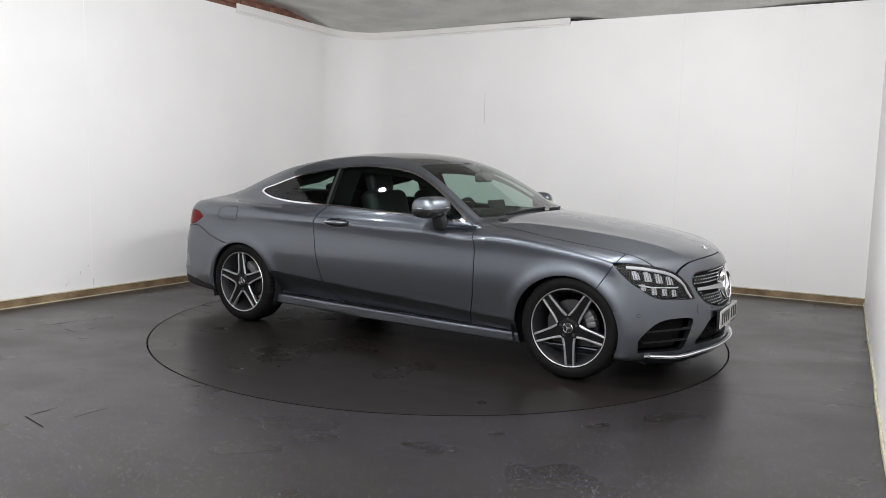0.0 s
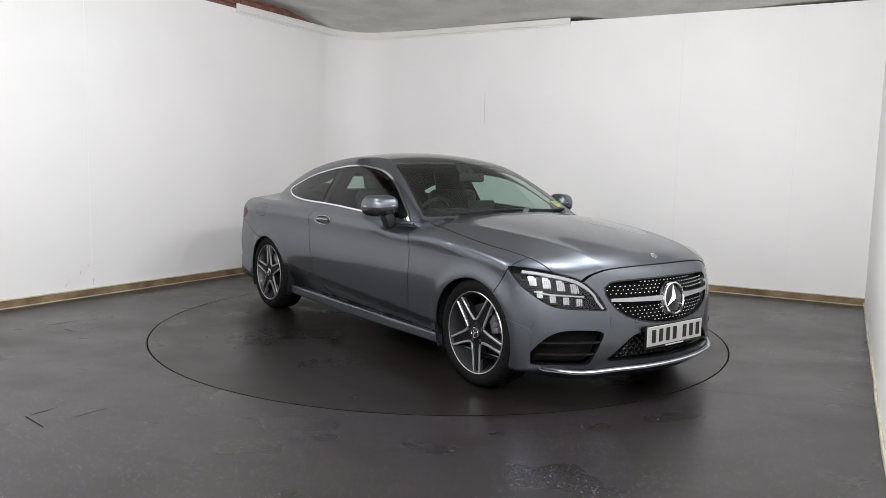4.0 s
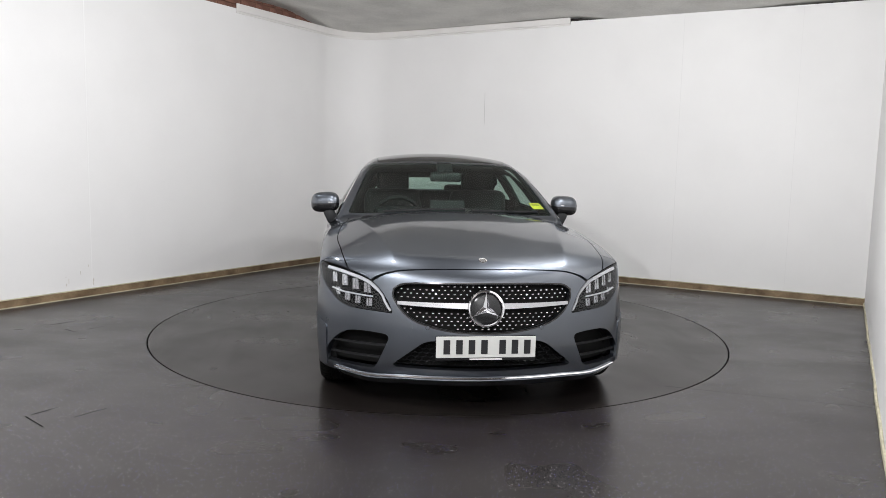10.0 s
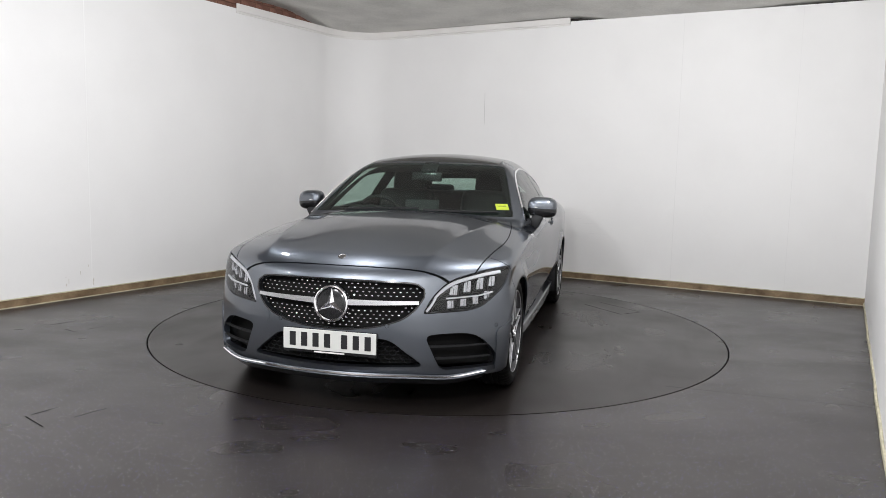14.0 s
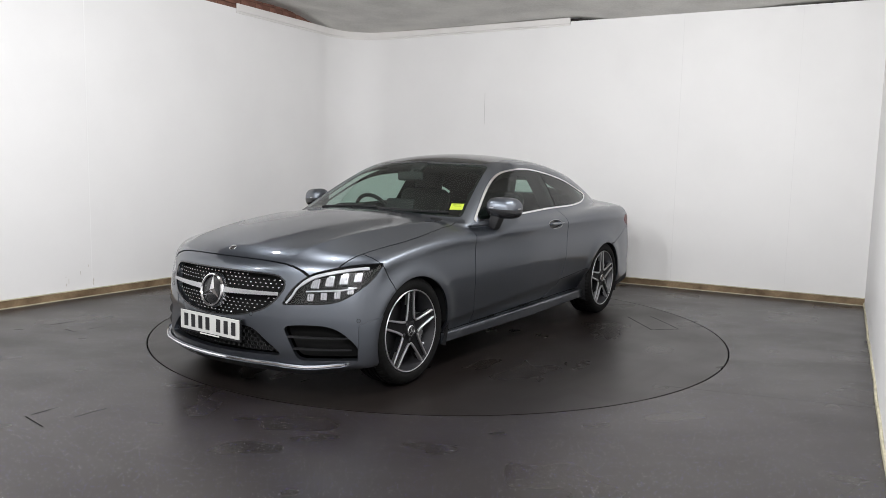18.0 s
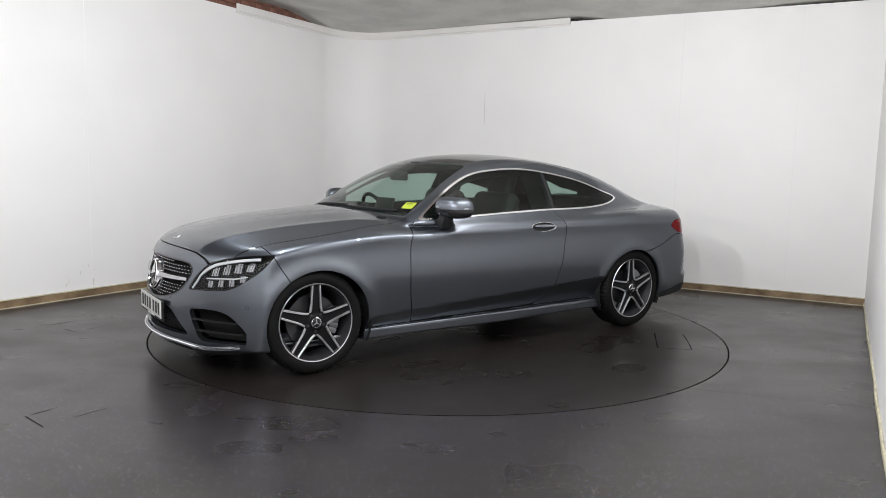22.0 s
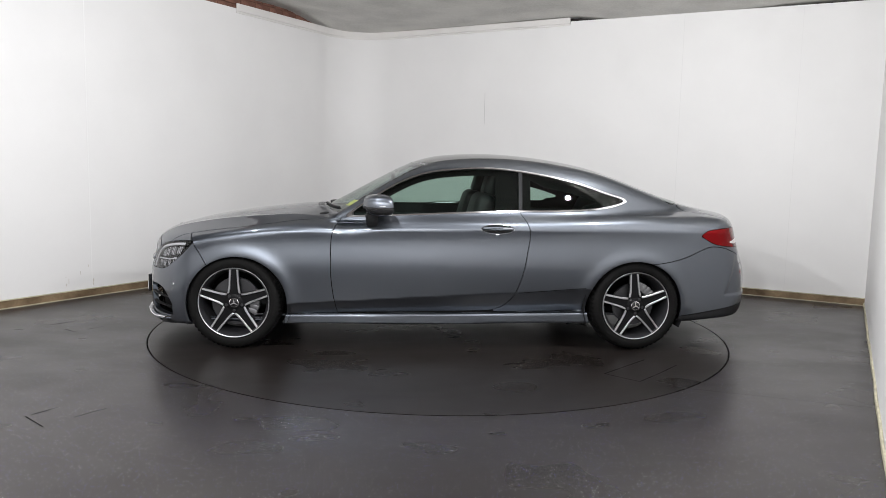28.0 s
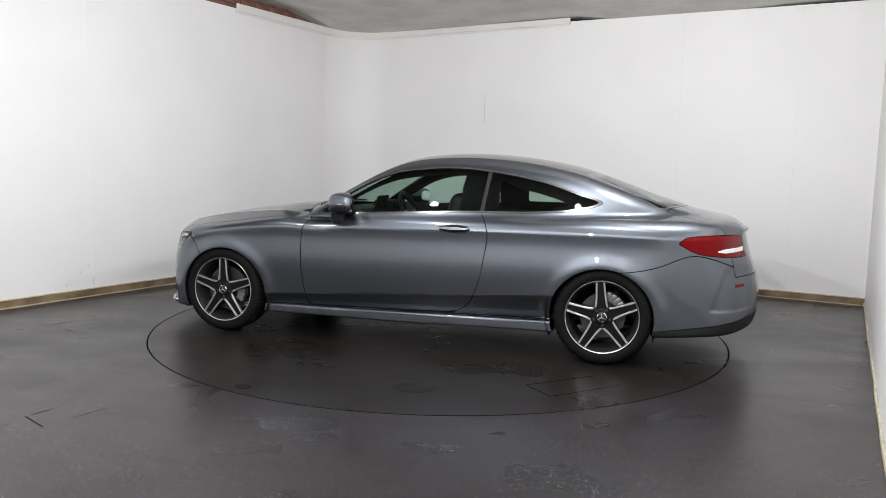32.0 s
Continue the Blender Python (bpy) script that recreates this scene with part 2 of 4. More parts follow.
def clip(v, f, field):
    """Keeps the part of a mesh where field < 0, cut clean along field = 0."""
    val = field(v)
    val = np.where(np.abs(val) < 1e-7, -1e-7, val)
    ins = val < 0
    k = ins[f].sum(1)
    keep = [f[k == 3]]
    edges = []

    def cut(i, j):
        edges.append(np.stack([i, j], 1))
        return ("cut", len(edges) - 1)

    todo = []
    for r in range(3):
        a, b, c = f[:, r], f[:, (r + 1) % 3], f[:, (r + 2) % 3]
        one = (k == 1) & ins[a]
        if one.any():
            todo.append((a[one], cut(a[one], b[one]), cut(a[one], c[one])))
        two = (k == 2) & ~ins[a]
        if two.any():
            p, q = cut(a[two], b[two]), cut(a[two], c[two])
            todo += [(p, b[two], c[two]), (p, c[two], q)]
    if edges:
        e = np.sort(np.concatenate(edges), 1)
        uniq, back = np.unique(e, axis=0, return_inverse=True)
        back = back.ravel()
        i, j = uniq.T
        w = (val[i] / (val[i] - val[j]))[:, None]
        nv = v[i] + w * (v[j] - v[i])
        for _ in range(3):
            fv = field(nv)
            g = slope(field, nv)
            d = v[j] - v[i]
            s = (g * d).sum(1)
            nv = nv - d * np.clip(fv / np.where(np.abs(s) < 1e-6, 1e9, s), -.3, .3)[:, None]
        start = np.cumsum([0] + [len(x) for x in edges])
        fix = lambda q: len(v) + back[start[q[1]]:start[q[1] + 1]] if isinstance(q, tuple) else q
        keep += [np.stack([fix(x) for x in tri], 1) for tri in todo]
        v = np.concatenate([v, nv])
    f = np.concatenate(keep)
    used = np.unique(f)
    new_id = -np.ones(len(v), int)
    new_id[used] = np.arange(len(used))
    f = new_id[f]
    bad = (f[:, 0] == f[:, 1]) | (f[:, 1] == f[:, 2]) | (f[:, 0] == f[:, 2])
    return v[used], f[~bad]


def mirrored(v, f):
    """Both halves, joined on the middle line."""
    mid = np.abs(v[:, 1]) < 1e-4
    v = v.copy()
    v[mid, 1] = 0
    twin = np.where(mid, np.arange(len(v)), len(v) + np.cumsum(~mid) - 1)
    return np.concatenate([v, v[~mid] * [1, -1, 1]]), np.concatenate([f, twin[f][:, ::-1]])


def edged(v, f, nor, depth):
    """Adds a lip turned inwards along every open edge."""
    e = np.concatenate([f[:, [0, 1]], f[:, [1, 2]], f[:, [2, 0]]])
    key = np.sort(e, 1)
    _, first, cnt = np.unique(key, axis=0, return_index=True, return_counts=True)
    rim = e[first[cnt == 1]]
    ids = np.unique(rim)
    look_up = -np.ones(len(v), int)
    look_up[ids] = np.arange(len(ids))
    a, b = look_up[rim].T
    out = np.zeros((len(ids), 3))
    d = np.cross(v[rim[:, 1]] - v[rim[:, 0]], nor[rim[:, 0]])
    np.add.at(out, a, d), np.add.at(out, b, d)
    out /= np.maximum(np.linalg.norm(out, axis=1), 1e-9)[:, None]
    n0, k = len(v), len(ids)
    vv = np.concatenate([v, v[ids], v[ids] - nor[ids] * depth])
    nn = np.concatenate([nor, out, out])
    quads = np.concatenate([np.stack([n0 + b, n0 + a, n0 + k + a], 1), np.stack([n0 + b, n0 + k + a, n0 + k + b], 1)])
    return vv, np.concatenate([f, quads]), nn


def panel(name, surf, fields, mat, parent, label="", both=False, depth=.014, push=0.0, mirror=False):
    """Cuts a panel out of the body's half skin. both: across the middle; mirror: the right-hand twin."""
    v, f = surf
    for q in fields:
        v, f = clip(v, f, q)
    if len(f) == 0:
        return None
    if both:
        v, f = mirrored(v, f)
    if mirror:
        v, f = v * [1, -1, 1], f[:, ::-1]
    nor = slope(body, v)
    nor /= np.linalg.norm(nor, axis=1)[:, None]
    if push:
        v = v + nor * push
    if depth:
        v, f, nor = edged(v, f, nor, depth)
    return raw(name, v, f, mat, parent, label, nor)

# ---- room ----
FRONT_B, WHITE_B = -3.0, 2.8


def along_left(b):
    """The left wall's a at depth b."""
    return -6.408 + .0623 * b


def along_back(a):
    """The back wall's b along the room."""
    return 8.362 - .0204 * a


def along_right(b):
    """The right wall's a at depth b."""
    return .252 + .0188 * b


RIGHT_A = along_right(8.36)


def wall_line():
    """Plan of the wall faces from the near left, round the curved corner, to the right corner."""
    r = .62
    ca, cb = along_left(7.8) + r, along_back(-5.4) - r
    pts = [(along_left(b), b) for b in np.linspace(WHITE_B, cb - .02, 14)]
    pts += [(ca + r * math.cos(q), cb + r * math.sin(q)) for q in np.linspace(math.pi - .05, math.pi / 2, 14)]
    pts += [(a, along_back(a)) for a in np.linspace(ca + .2, RIGHT_A, 15)]
    return pts


def panel_top(a, b):
    """Height of the white panels' upper edge."""
    return 3.012 - .0085 * max(a + 2.8, 0)


def strip_wall(name, pts, z0, z1, thick, mat, label="", kind="structure"):
    """An upright band along a plan line, thick away from the room."""
    bm = bmesh.new()
    rows = []
    for i, (a, b) in enumerate(pts):
        p, q = pts[max(i - 1, 0)], pts[min(i + 1, len(pts) - 1)]
        d = Vector((q[0] - p[0], q[1] - p[1])).normalized()
        n = Vector((-d.y, d.x)) * thick
        top = z1(a, b) if callable(z1) else z1
        rows.append([bm.verts.new(room(a + k * n.x, b + k * n.y, z)) for k, z in ((0, z0), (0, top), (1, top), (1, z0))])
    for a, b in zip(rows, rows[1:]):
        for k in range(4):
            bm.faces.new((a[k], a[(k + 1) % 4], b[(k + 1) % 4], b[k]))
    bm.faces.new(rows[0]), bm.faces.new(rows[-1][::-1])
    bmesh.ops.recalc_face_normals(bm, faces=bm.faces)
    ob = part(name, bm, mat, smooth=True)
    return tagged(ob, label, kind=kind)


LINE = wall_line()
WALL_TOP = 2.98
strip_wall("wall_north", LINE, 0, panel_top, .06, WALL, "white painted panel wall with a curved corner")
strip_wall("wall_east", [(RIGHT_A, along_back(RIGHT_A)), (along_right(4), 4.0), (along_right(.6), .6)], 0, CEIL, .08, WALL, "white painted panel wall with upright seams")
strip_wall("wall_south", [(along_right(FRONT_B), FRONT_B), (along_left(FRONT_B), FRONT_B)], 0, CEIL + .2, .1, WALL, "plain white painted end wall")
strip_wall("wall_east_near", [(along_right(.6), .6), (along_right(FRONT_B), FRONT_B)], 0, CEIL, .1, WALL, "plain white painted wall beyond the panels")
strip_wall("wall_west_near", [(along_left(FRONT_B) + .02, FRONT_B), (along_left(WHITE_B) - .06, WHITE_B)], 0, CEIL + .2, .05, WALL, "plain white painted wall beyond the panels")
outer = [(along_left(FRONT_B) - .13, FRONT_B)] + [(a - .13, b + .02) for a, b in LINE[1:14]] + [(a - .05, b + .10) for a, b in LINE[14:29]]
strip_wall("brick_wall_north", outer, 0, 3.3, .1, BRICK, "red brick wall behind the white panels")
# same brick wall along the back, coloured near black as the shaded gap
strip_wall("gap_shade_wall_north", [(LINE[28][0] - .049, LINE[28][1] + .10)] + [(a, b + .10) for a, b in LINE[29:-1]] + [(RIGHT_A + .1, along_back(RIGHT_A) + .10)], 0, 3.3, .1, VAULT, "brick wall behind the white panels, coloured near black for the gap's shade")


def ease(x):
    x = min(max(x, 0.0), 1.0)
    return x * x * (3 - 2 * x)


# ceiling, a little higher along the left wall
bm = bmesh.new()
grid = []
for b in np.linspace(4.9, 8.9, 21):
    row = []
    for a in np.linspace(-6.9, .9, 40):
        rise = .13 * ease((-5.15 - a) / .8) * ease((8.15 - b) / .95)
        rise -= ease((b - 7.2) / .9) * (.058 * ease((a + 2.75) / .5) * ease((-.35 - a) / .6) + .045 * ease((a + .95) / .6))
        row.append(bm.verts.new(room(a, b, CEIL + rise + .004 * math.sin(3.1 * a + 1.7 * b) * math.sin(2.3 * b - a))))
    grid.append(row)
top = [bm.verts.new(room(a, b, CEIL + .5)) for a, b in ((-6.9, 4.9), (.9, 4.9), (.9, 8.9), (-6.9, 8.9))]
for p, q in zip(grid, grid[1:]):
    for k in range(39):
        bm.faces.new((p[k], q[k], q[k + 1], p[k + 1]))
bm.faces.new(top)
for rim, (p, q) in (([r[0] for r in grid], (0, 3)), ([r[-1] for r in grid], (1, 2)), (grid[0], (0, 1)), (grid[-1], (3, 2))):
    bm.faces.new([top[p]] + rim + [top[q]])
bmesh.ops.recalc_face_normals(bm, faces=bm.faces)
tagged(part("ceiling", bm, CONCRETE, smooth=True), "raw grey board-marked concrete ceiling", kind="structure")

# near end of the ceiling, out of view; its dimness is in the brick colour
bm = bmesh.new()
rows = []
for b in np.linspace(FRONT_B - .1, 4.9, 60):
    sag = .16 * abs(math.sin(math.pi * (4.9 - b) / 1.32))
    rows.append([bm.verts.new(room(a, b, CEIL + z)) for a, z in ((-6.9, sag), (.9, sag), (.9, .5), (-6.9, .5))])
for p, q in zip(rows, rows[1:]):
    for k in range(4):
        bm.faces.new((p[k], p[(k + 1) % 4], q[(k + 1) % 4], q[k]))
bmesh.ops.recalc_face_normals(bm, faces=bm.faces)
tagged(part("ceiling_near", bm, VAULT, smooth=True), "shallow brick arches of the ceiling's near end, coloured dark as if unlit", kind="structure")

# floor with a round hole for the turntable
bm = bmesh.new()
outer = [room(*q) for q in ((.75, FRONT_B - .1), (.75, 8.7), (-6.7, 8.7), (-6.7, FRONT_B - .1))]
N = 128
inner, far, low = [], [], []
for i in range(N):
    q = 2 * math.pi * i / N
    d = Vector((math.cos(q), math.sin(q), 0))
    c = Vector((*TABLE, 0))
    hits = []
    for j in range(4):
        p, e = outer[j], outer[(j + 1) % 4] - outer[j]
        det = d.x * -e.y + d.y * e.x
        if abs(det) > 1e-9:
            s = ((p.x - c.x) * -e.y + (p.y - c.y) * e.x) / det
            u = (d.x * (p.y - c.y) - d.y * (p.x - c.x)) / det
            if s > 0 and -1e-6 <= u <= 1 + 1e-6:
                hits.append(s)
    inner.append(bm.verts.new(c + d * (RADIUS + .004)))
    low.append(bm.verts.new(c + d * (RADIUS + .004) - Vector((0, 0, .06))))
    far.append(bm.verts.new(c + d * (min(hits) + .3)))
for i in range(N):
    j = (i + 1) % N
    bm.faces.new((inner[i], far[i], far[j], inner[j]))
    bm.faces.new((low[i], inner[i], inner[j], low[j]))
bmesh.ops.recalc_face_normals(bm, faces=bm.faces)
tagged(part("floor", bm, FLOOR), "dark grey speckled vinyl floor with a soft sheen", kind="structure")
tagged(part("pit", prism([(TABLE[0] + (RADIUS + .06) * math.cos(2 * math.pi * i / 48), TABLE[1] + (RADIUS + .06) * math.sin(2 * math.pi * i / 48)) for i in range(48)], -.1, -.055), GAP), "dark pit floor under the turntable", kind="structure")

turntable = tagged(part("turntable", lathe([(0, 0), (RADIUS - .007, 0), (RADIUS - .007, -.05), (0, -.05)], 160, "Z"), DISC), "round dark vinyl-covered car turntable set flush in the floor", "turntable")
turntable.location = (*TABLE, 0)

HATCH = ([(-1.345, 1.11), (-1.15, 1.285), (-.965, 1.452)], [(-.965, 1.452), (-1.05, 1.54), (-1.135, 1.625)], [(-1.135, 1.625), (-1.33, 1.44), (-1.515, 1.25)])
# white trim strip round the curved corner, under the ceiling
trim = [(along_left(6.37), 6.37)] + [q for q in LINE if q[1] > 6.5 and q[0] < -2.9] + [(-2.79, along_back(-2.79))]
strip_wall("trim", [(a + (.02 if b < 8.2 else .004), b - (.02 if a > -5.4 else .006)) for a, b in trim], 2.985, lambda a, b: 3.066 - .014 * ease((a + 5.9) / 1.2), .016, TRIM, "white painted trim strip under the ceiling")
strip_wall("trim_bead", [(a + (.012 if b < 8.2 else .002), b - (.013 if a > -5.4 else .003)) for a, b in trim], 2.962, 2.983, .012, TRIM, "thin white painted bead under the trim")


def floor_line(name, points, width, mat, parent, z=.0012):
    """Thin cut or joint lines lying on a floor."""
    made = []
    for p, q in zip(points, points[1:]):
        p, q = Vector((*p, z)), Vector((*q, z))
        d = (q - p).normalized()
        s = Vector((-d.y, d.x, 0)) * width / 2
        bm = bmesh.new()
        a, b = [], []
        for k in range(7):
            c = p.lerp(q, k / 6)
            w = s * random.uniform(.45, 1.15)
            a.append(bm.verts.new(c - w)), b.append(bm.verts.new(c + w))
        for k in range(6):
            bm.faces.new((a[k], a[k + 1], b[k + 1], b[k]))
        bmesh.ops.recalc_face_normals(bm, faces=bm.faces)
        made.append(part(name, bm, mat, parent))
    return made


floor_ob = bpy.data.objects["floor"]
for pts in ([(-3.048, 5.577), (-2.931, 5.751)], [(-2.87, 5.45), (-2.764, 5.378), (-2.745, 5.40)], [(-2.70, 5.46), (-2.632, 5.56)],
            [(-2.075, 3.536), (-1.913, 3.4)], [(-2.06, 3.56), (-1.99, 3.68)], [(-1.83, 3.54), (-1.775, 3.63), (-1.735, 3.68)]):
    floor_line("hatch_edge", pts, .007, GAP, floor_ob)
floor_line("floor_joint", [(1.35, 4.3), (1.65, 4.206), (2.05, 4.08), (2.42, 3.968)], .003, GAP, floor_ob)
for pts in HATCH:
    floor_line("hatch_edge", pts, .010, GAP, turntable)

# upright joints and scuffs on the walls
north, east = bpy.data.objects["wall_north"], bpy.data.objects["wall_east"]


def wall_mark(name, a, b, z0, z1, w, mat, parent, along=(1, 0)):
    bm = bmesh.new()
    x, y = along
    vs = [bm.verts.new(room(a + x * s * w / 2 + y * .003, b + y * s * w / 2 - x * .003, z)) for s, z in ((-1, z0), (1, z0), (1, z1), (-1, z1))]
    bm.faces.new(vs)
    return part(name, bm, mat, parent)


JOINT = material("joint_grey", (.745, .735, .73), .6)
PALE = material("pale_filler", (.86, .855, .85), .6)
CRACK = material("dark_crack", (.45, .44, .43), .7)
SCUFF = material("brown_scuff", (.66, .62, .57), .7, vary=.3, scale=30)
wall_mark("joint", -1.494, along_back(-1.494), .09, WALL_TOP, .006, JOINT, north)
wall_mark("joint", -.33, along_back(-.33), .09, WALL_TOP, .004, JOINT, north)
wall_mark("crack", -3.867, along_back(-3.867), 1.83, 2.22, .004, CRACK, north)
wall_mark("joint", along_left(4.53) + .001, 4.53, .09, WALL_TOP, .006, PALE, north, (0, 1))
for b in (7.4, 6.7, 5.2, 3.9):
    wall_mark("joint", along_right(b) - .006, b, .05, CEIL, .006, JOINT, east, (0, 1))
for k in range(9):
    b, z = 4.35 + random.uniform(-.14, .2), .10 + random.uniform(0, .2)
    wall_mark("scuff", along_left(b) + .001, b, z, z + random.uniform(.01, .07), random.uniform(.003, .009), SCUFF, north, (0, 1))
for k, (a, z) in enumerate(((-2.43, .665), (-2.36, .55), (-2.5, .80), (-2.62, .72))):
    wall_mark("scuff", a, along_back(a), z, z + .003, .26 - .05 * k, JOINT, north)

# timber skirting with a pale cap and bead at the foot of the walls
FOOT = [(a + (.014 if b < 8.0 else .006), b - (.012 if a > -5.7 else .0)) for a, b in LINE]
strip_wall("baseboard", FOOT, .008, .070, .012, WOOD, "worn brown timber skirting board along the white wall")
strip_wall("baseboard_cap", [(a + (.004 if b < 8.0 else .002), b - (.004 if a > -5.7 else .0)) for a, b in FOOT], .070, .078, .016, CREAM, "pale painted cap on the skirting board")
strip_wall("baseboard_bead", [(a + (.008 if b < 8.0 else .003), b - (.008 if a > -5.7 else .0)) for a, b in FOOT], 0, .008, .02, CREAM, "pale sealant bead under the skirting board")
strip_wall("baseboard_east", [(along_right(b) - .012 - .004 * math.sin(5 * b) * math.sin(2.2 * b), b) for b in np.linspace(8.34, WHITE_B, 40)], 0, .03, .012, CREAM, "thin dirty cream sealant strip")


def hanging_lamp(a, b):
    at = room(a, b, 0)
    lamp = tagged(part("hanging_lamp", lathe([(0, LAMP_Z + .20), (.025, LAMP_Z + .20), (.03, LAMP_Z + .16), (.02, LAMP_Z + .15), (0, LAMP_Z + .15)], 24, "Z"), MATT, smooth=True), "small dark lamp socket on a rod from the ceiling", "lamp", "hanging lamps")
    lamp.location = at
    part("rod", tube([(0, 0, LAMP_Z + .15), (0, 0, CEIL)], .012), MATT, lamp)


for a, b, share in LAMPS:
    hanging_lamp(a, b)

# courses of red brick that show above the white panels at the left
brick_wall = bpy.data.objects["brick_wall_north"]
one = None
for course in range(4):
    for k in range(14):
        b = 5.3 + .227 * k + (.113 if course % 2 else 0)
        if b > 8.0:
            continue
        if one is None:
            one = part("brick", box((.03, .215, .064), bevel=.004, segments=1), BRICK, brick_wall, "rough red brick")
            ob = one
        else:
            ob = new("brick", one.data)
            ob.parent = brick_wall
        ob.matrix_basis = pose(*room(along_left(b - .02) - .125 + random.uniform(-.003, .003), b, 2.975 + .074 * course), 0, 0, math.degrees(ANG) - 3.57)

# ---- body form: smooth surfaces met with rounded edges ----
class Spline:
    """Natural cubic through (x, value) pairs, straight beyond its ends."""

    def __init__(self, *pairs):
        self.x = np.array([q[0] for q in pairs], float)
        self.y = np.array([q[1] for q in pairs], float)
        n, d = len(self.x), np.diff(self.x)
        a, b = np.eye(n), np.zeros(n)
        for i in range(1, n - 1):
            a[i, i - 1:i + 2] = d[i - 1], 2 * (d[i - 1] + d[i]), d[i]
            b[i] = 6 * ((self.y[i + 1] - self.y[i]) / d[i] - (self.y[i] - self.y[i - 1]) / d[i - 1])
        self.m = np.linalg.solve(a, b)

    def __call__(self, x):
        x = np.asarray(x, float)
        c = np.clip(x, self.x[0], self.x[-1])
        i = np.clip(np.searchsorted(self.x, c) - 1, 0, len(self.x) - 2)
        d = self.x[i + 1] - self.x[i]
        p, q = (self.x[i + 1] - c) / d, (c - self.x[i]) / d
        v = p * self.y[i] + q * self.y[i + 1] + ((p ** 3 - p) * self.m[i] + (q ** 3 - q) * self.m[i + 1]) * d * d / 6
        d0, d1 = self.x[1] - self.x[0], self.x[-1] - self.x[-2]
        s0 = (self.y[1] - self.y[0]) / d0 - d0 * self.m[1] / 6
        s1 = (self.y[-1] - self.y[-2]) / d1 + d1 * self.m[-2] / 6
        return v + np.minimum(x - self.x[0], 0) * s0 + np.maximum(x - self.x[-1], 0) * s1


def smax(a, b, k):
    return np.maximum(a, b) + np.maximum(k - np.abs(a - b), 0) ** 2 / (4 * k)


def smin(a, b, k):
    return -smax(-a, -b, k)


def bump(x, mid, width):
    return np.exp(-((x - mid) / width) ** 2)


# half width along the car at mid height, and its change with height above or below the crease
PLAN = Spline((-2.5, .72), (-2.2, .812), (-1.9, .862), (-1.42, .885), (-.9, .882), (-.3, .884), (.4, .884), (.9, .882), (1.42, .884), (1.75, .868), (1.95, .83), (2.2, .74))
CREASE = Spline((-2.3, .85), (-1.8, .86), (-1.27, .864), (-.63, .858), (.07, .848), (.75, .838), (1.14, .828), (1.45, .8), (1.65, .755), (2.1, .62))
BELOW = Spline((-.72, -.05), (-.62, -.034), (-.53, -.026), (-.42, -.014), (-.33, -.004), (-.24, .001), (-.15, -.004), (-.07, -.008), (-.02, -.004), (.03, .004), (.1, .02))
ABOVE = Spline((-.2, .12), (-.02, .014), (.0, .002), (.05, -.022), (.1, -.06), (.2, -.16), (.4, -.4))
# centre line of bonnet, belt and boot deck; of windscreen, roof and rear window
DECK = Spline((-2.5, .93), (-2.3, .972), (-2.11, 1.008), (-1.93, 1.03), (-1.7, 1.02), (-1.3, .985), (-.6, .965), (.0, .955), (.6, .97), (.9, .987), (1.16, .967), (1.42, .934), (1.67, .892), (1.88, .842), (2.02, .796), (2.1, .76), (2.25, .68))
ROOF = Spline((-2.3, .93), (-2.1, .99), (-1.927, 1.058), (-1.741, 1.116), (-1.556, 1.184), (-1.386, 1.246), (-1.189, 1.308), (-1.009, 1.345), (-.83, 1.372), (-.652, 1.39), (-.475, 1.4), (-.3, 1.4), (-.125, 1.39), (.048, 1.365), (.177, 1.325), (.392, 1.223), (.563, 1.13), (.692, 1.058), (.9, .945), (1.1, .84))
BELT = Spline((-2.3, .4), (-1.8, .6), (-1.5, .69), (-1.2, .75), (-.8, .787), (-.3, .806), (.2, .808), (.6, .79), (1.0, .745))
NOSE = Spline((.1, 2.12), (.2, 2.165), (.3, 2.178), (.45, 2.174), (.55, 2.162), (.66, 2.136), (.72, 2.115), (.77, 2.08), (.82, 2.02), (.9, 1.88))
TAIL = Spline((.1, -2.34), (.2, -2.41), (.3, -2.455), (.45, -2.47), (.56, -2.46), (.68, -2.42), (.78, -2.385), (.9, -2.355), (1.0, -2.335))
SILL = Spline((-2.4, .25), (-2.0, .23), (-1.75, .21), (-1.0, .2), (0., .185), (1.0, .185), (1.7, .17), (2.1, .175))
ARCH_F, ARCH_R = (1.4, .318), (-1.41, .318)


def arch_radius(x, z, mid):
    return np.hypot((x - mid[0]) / 1.0, (z - mid[1]) / .97)


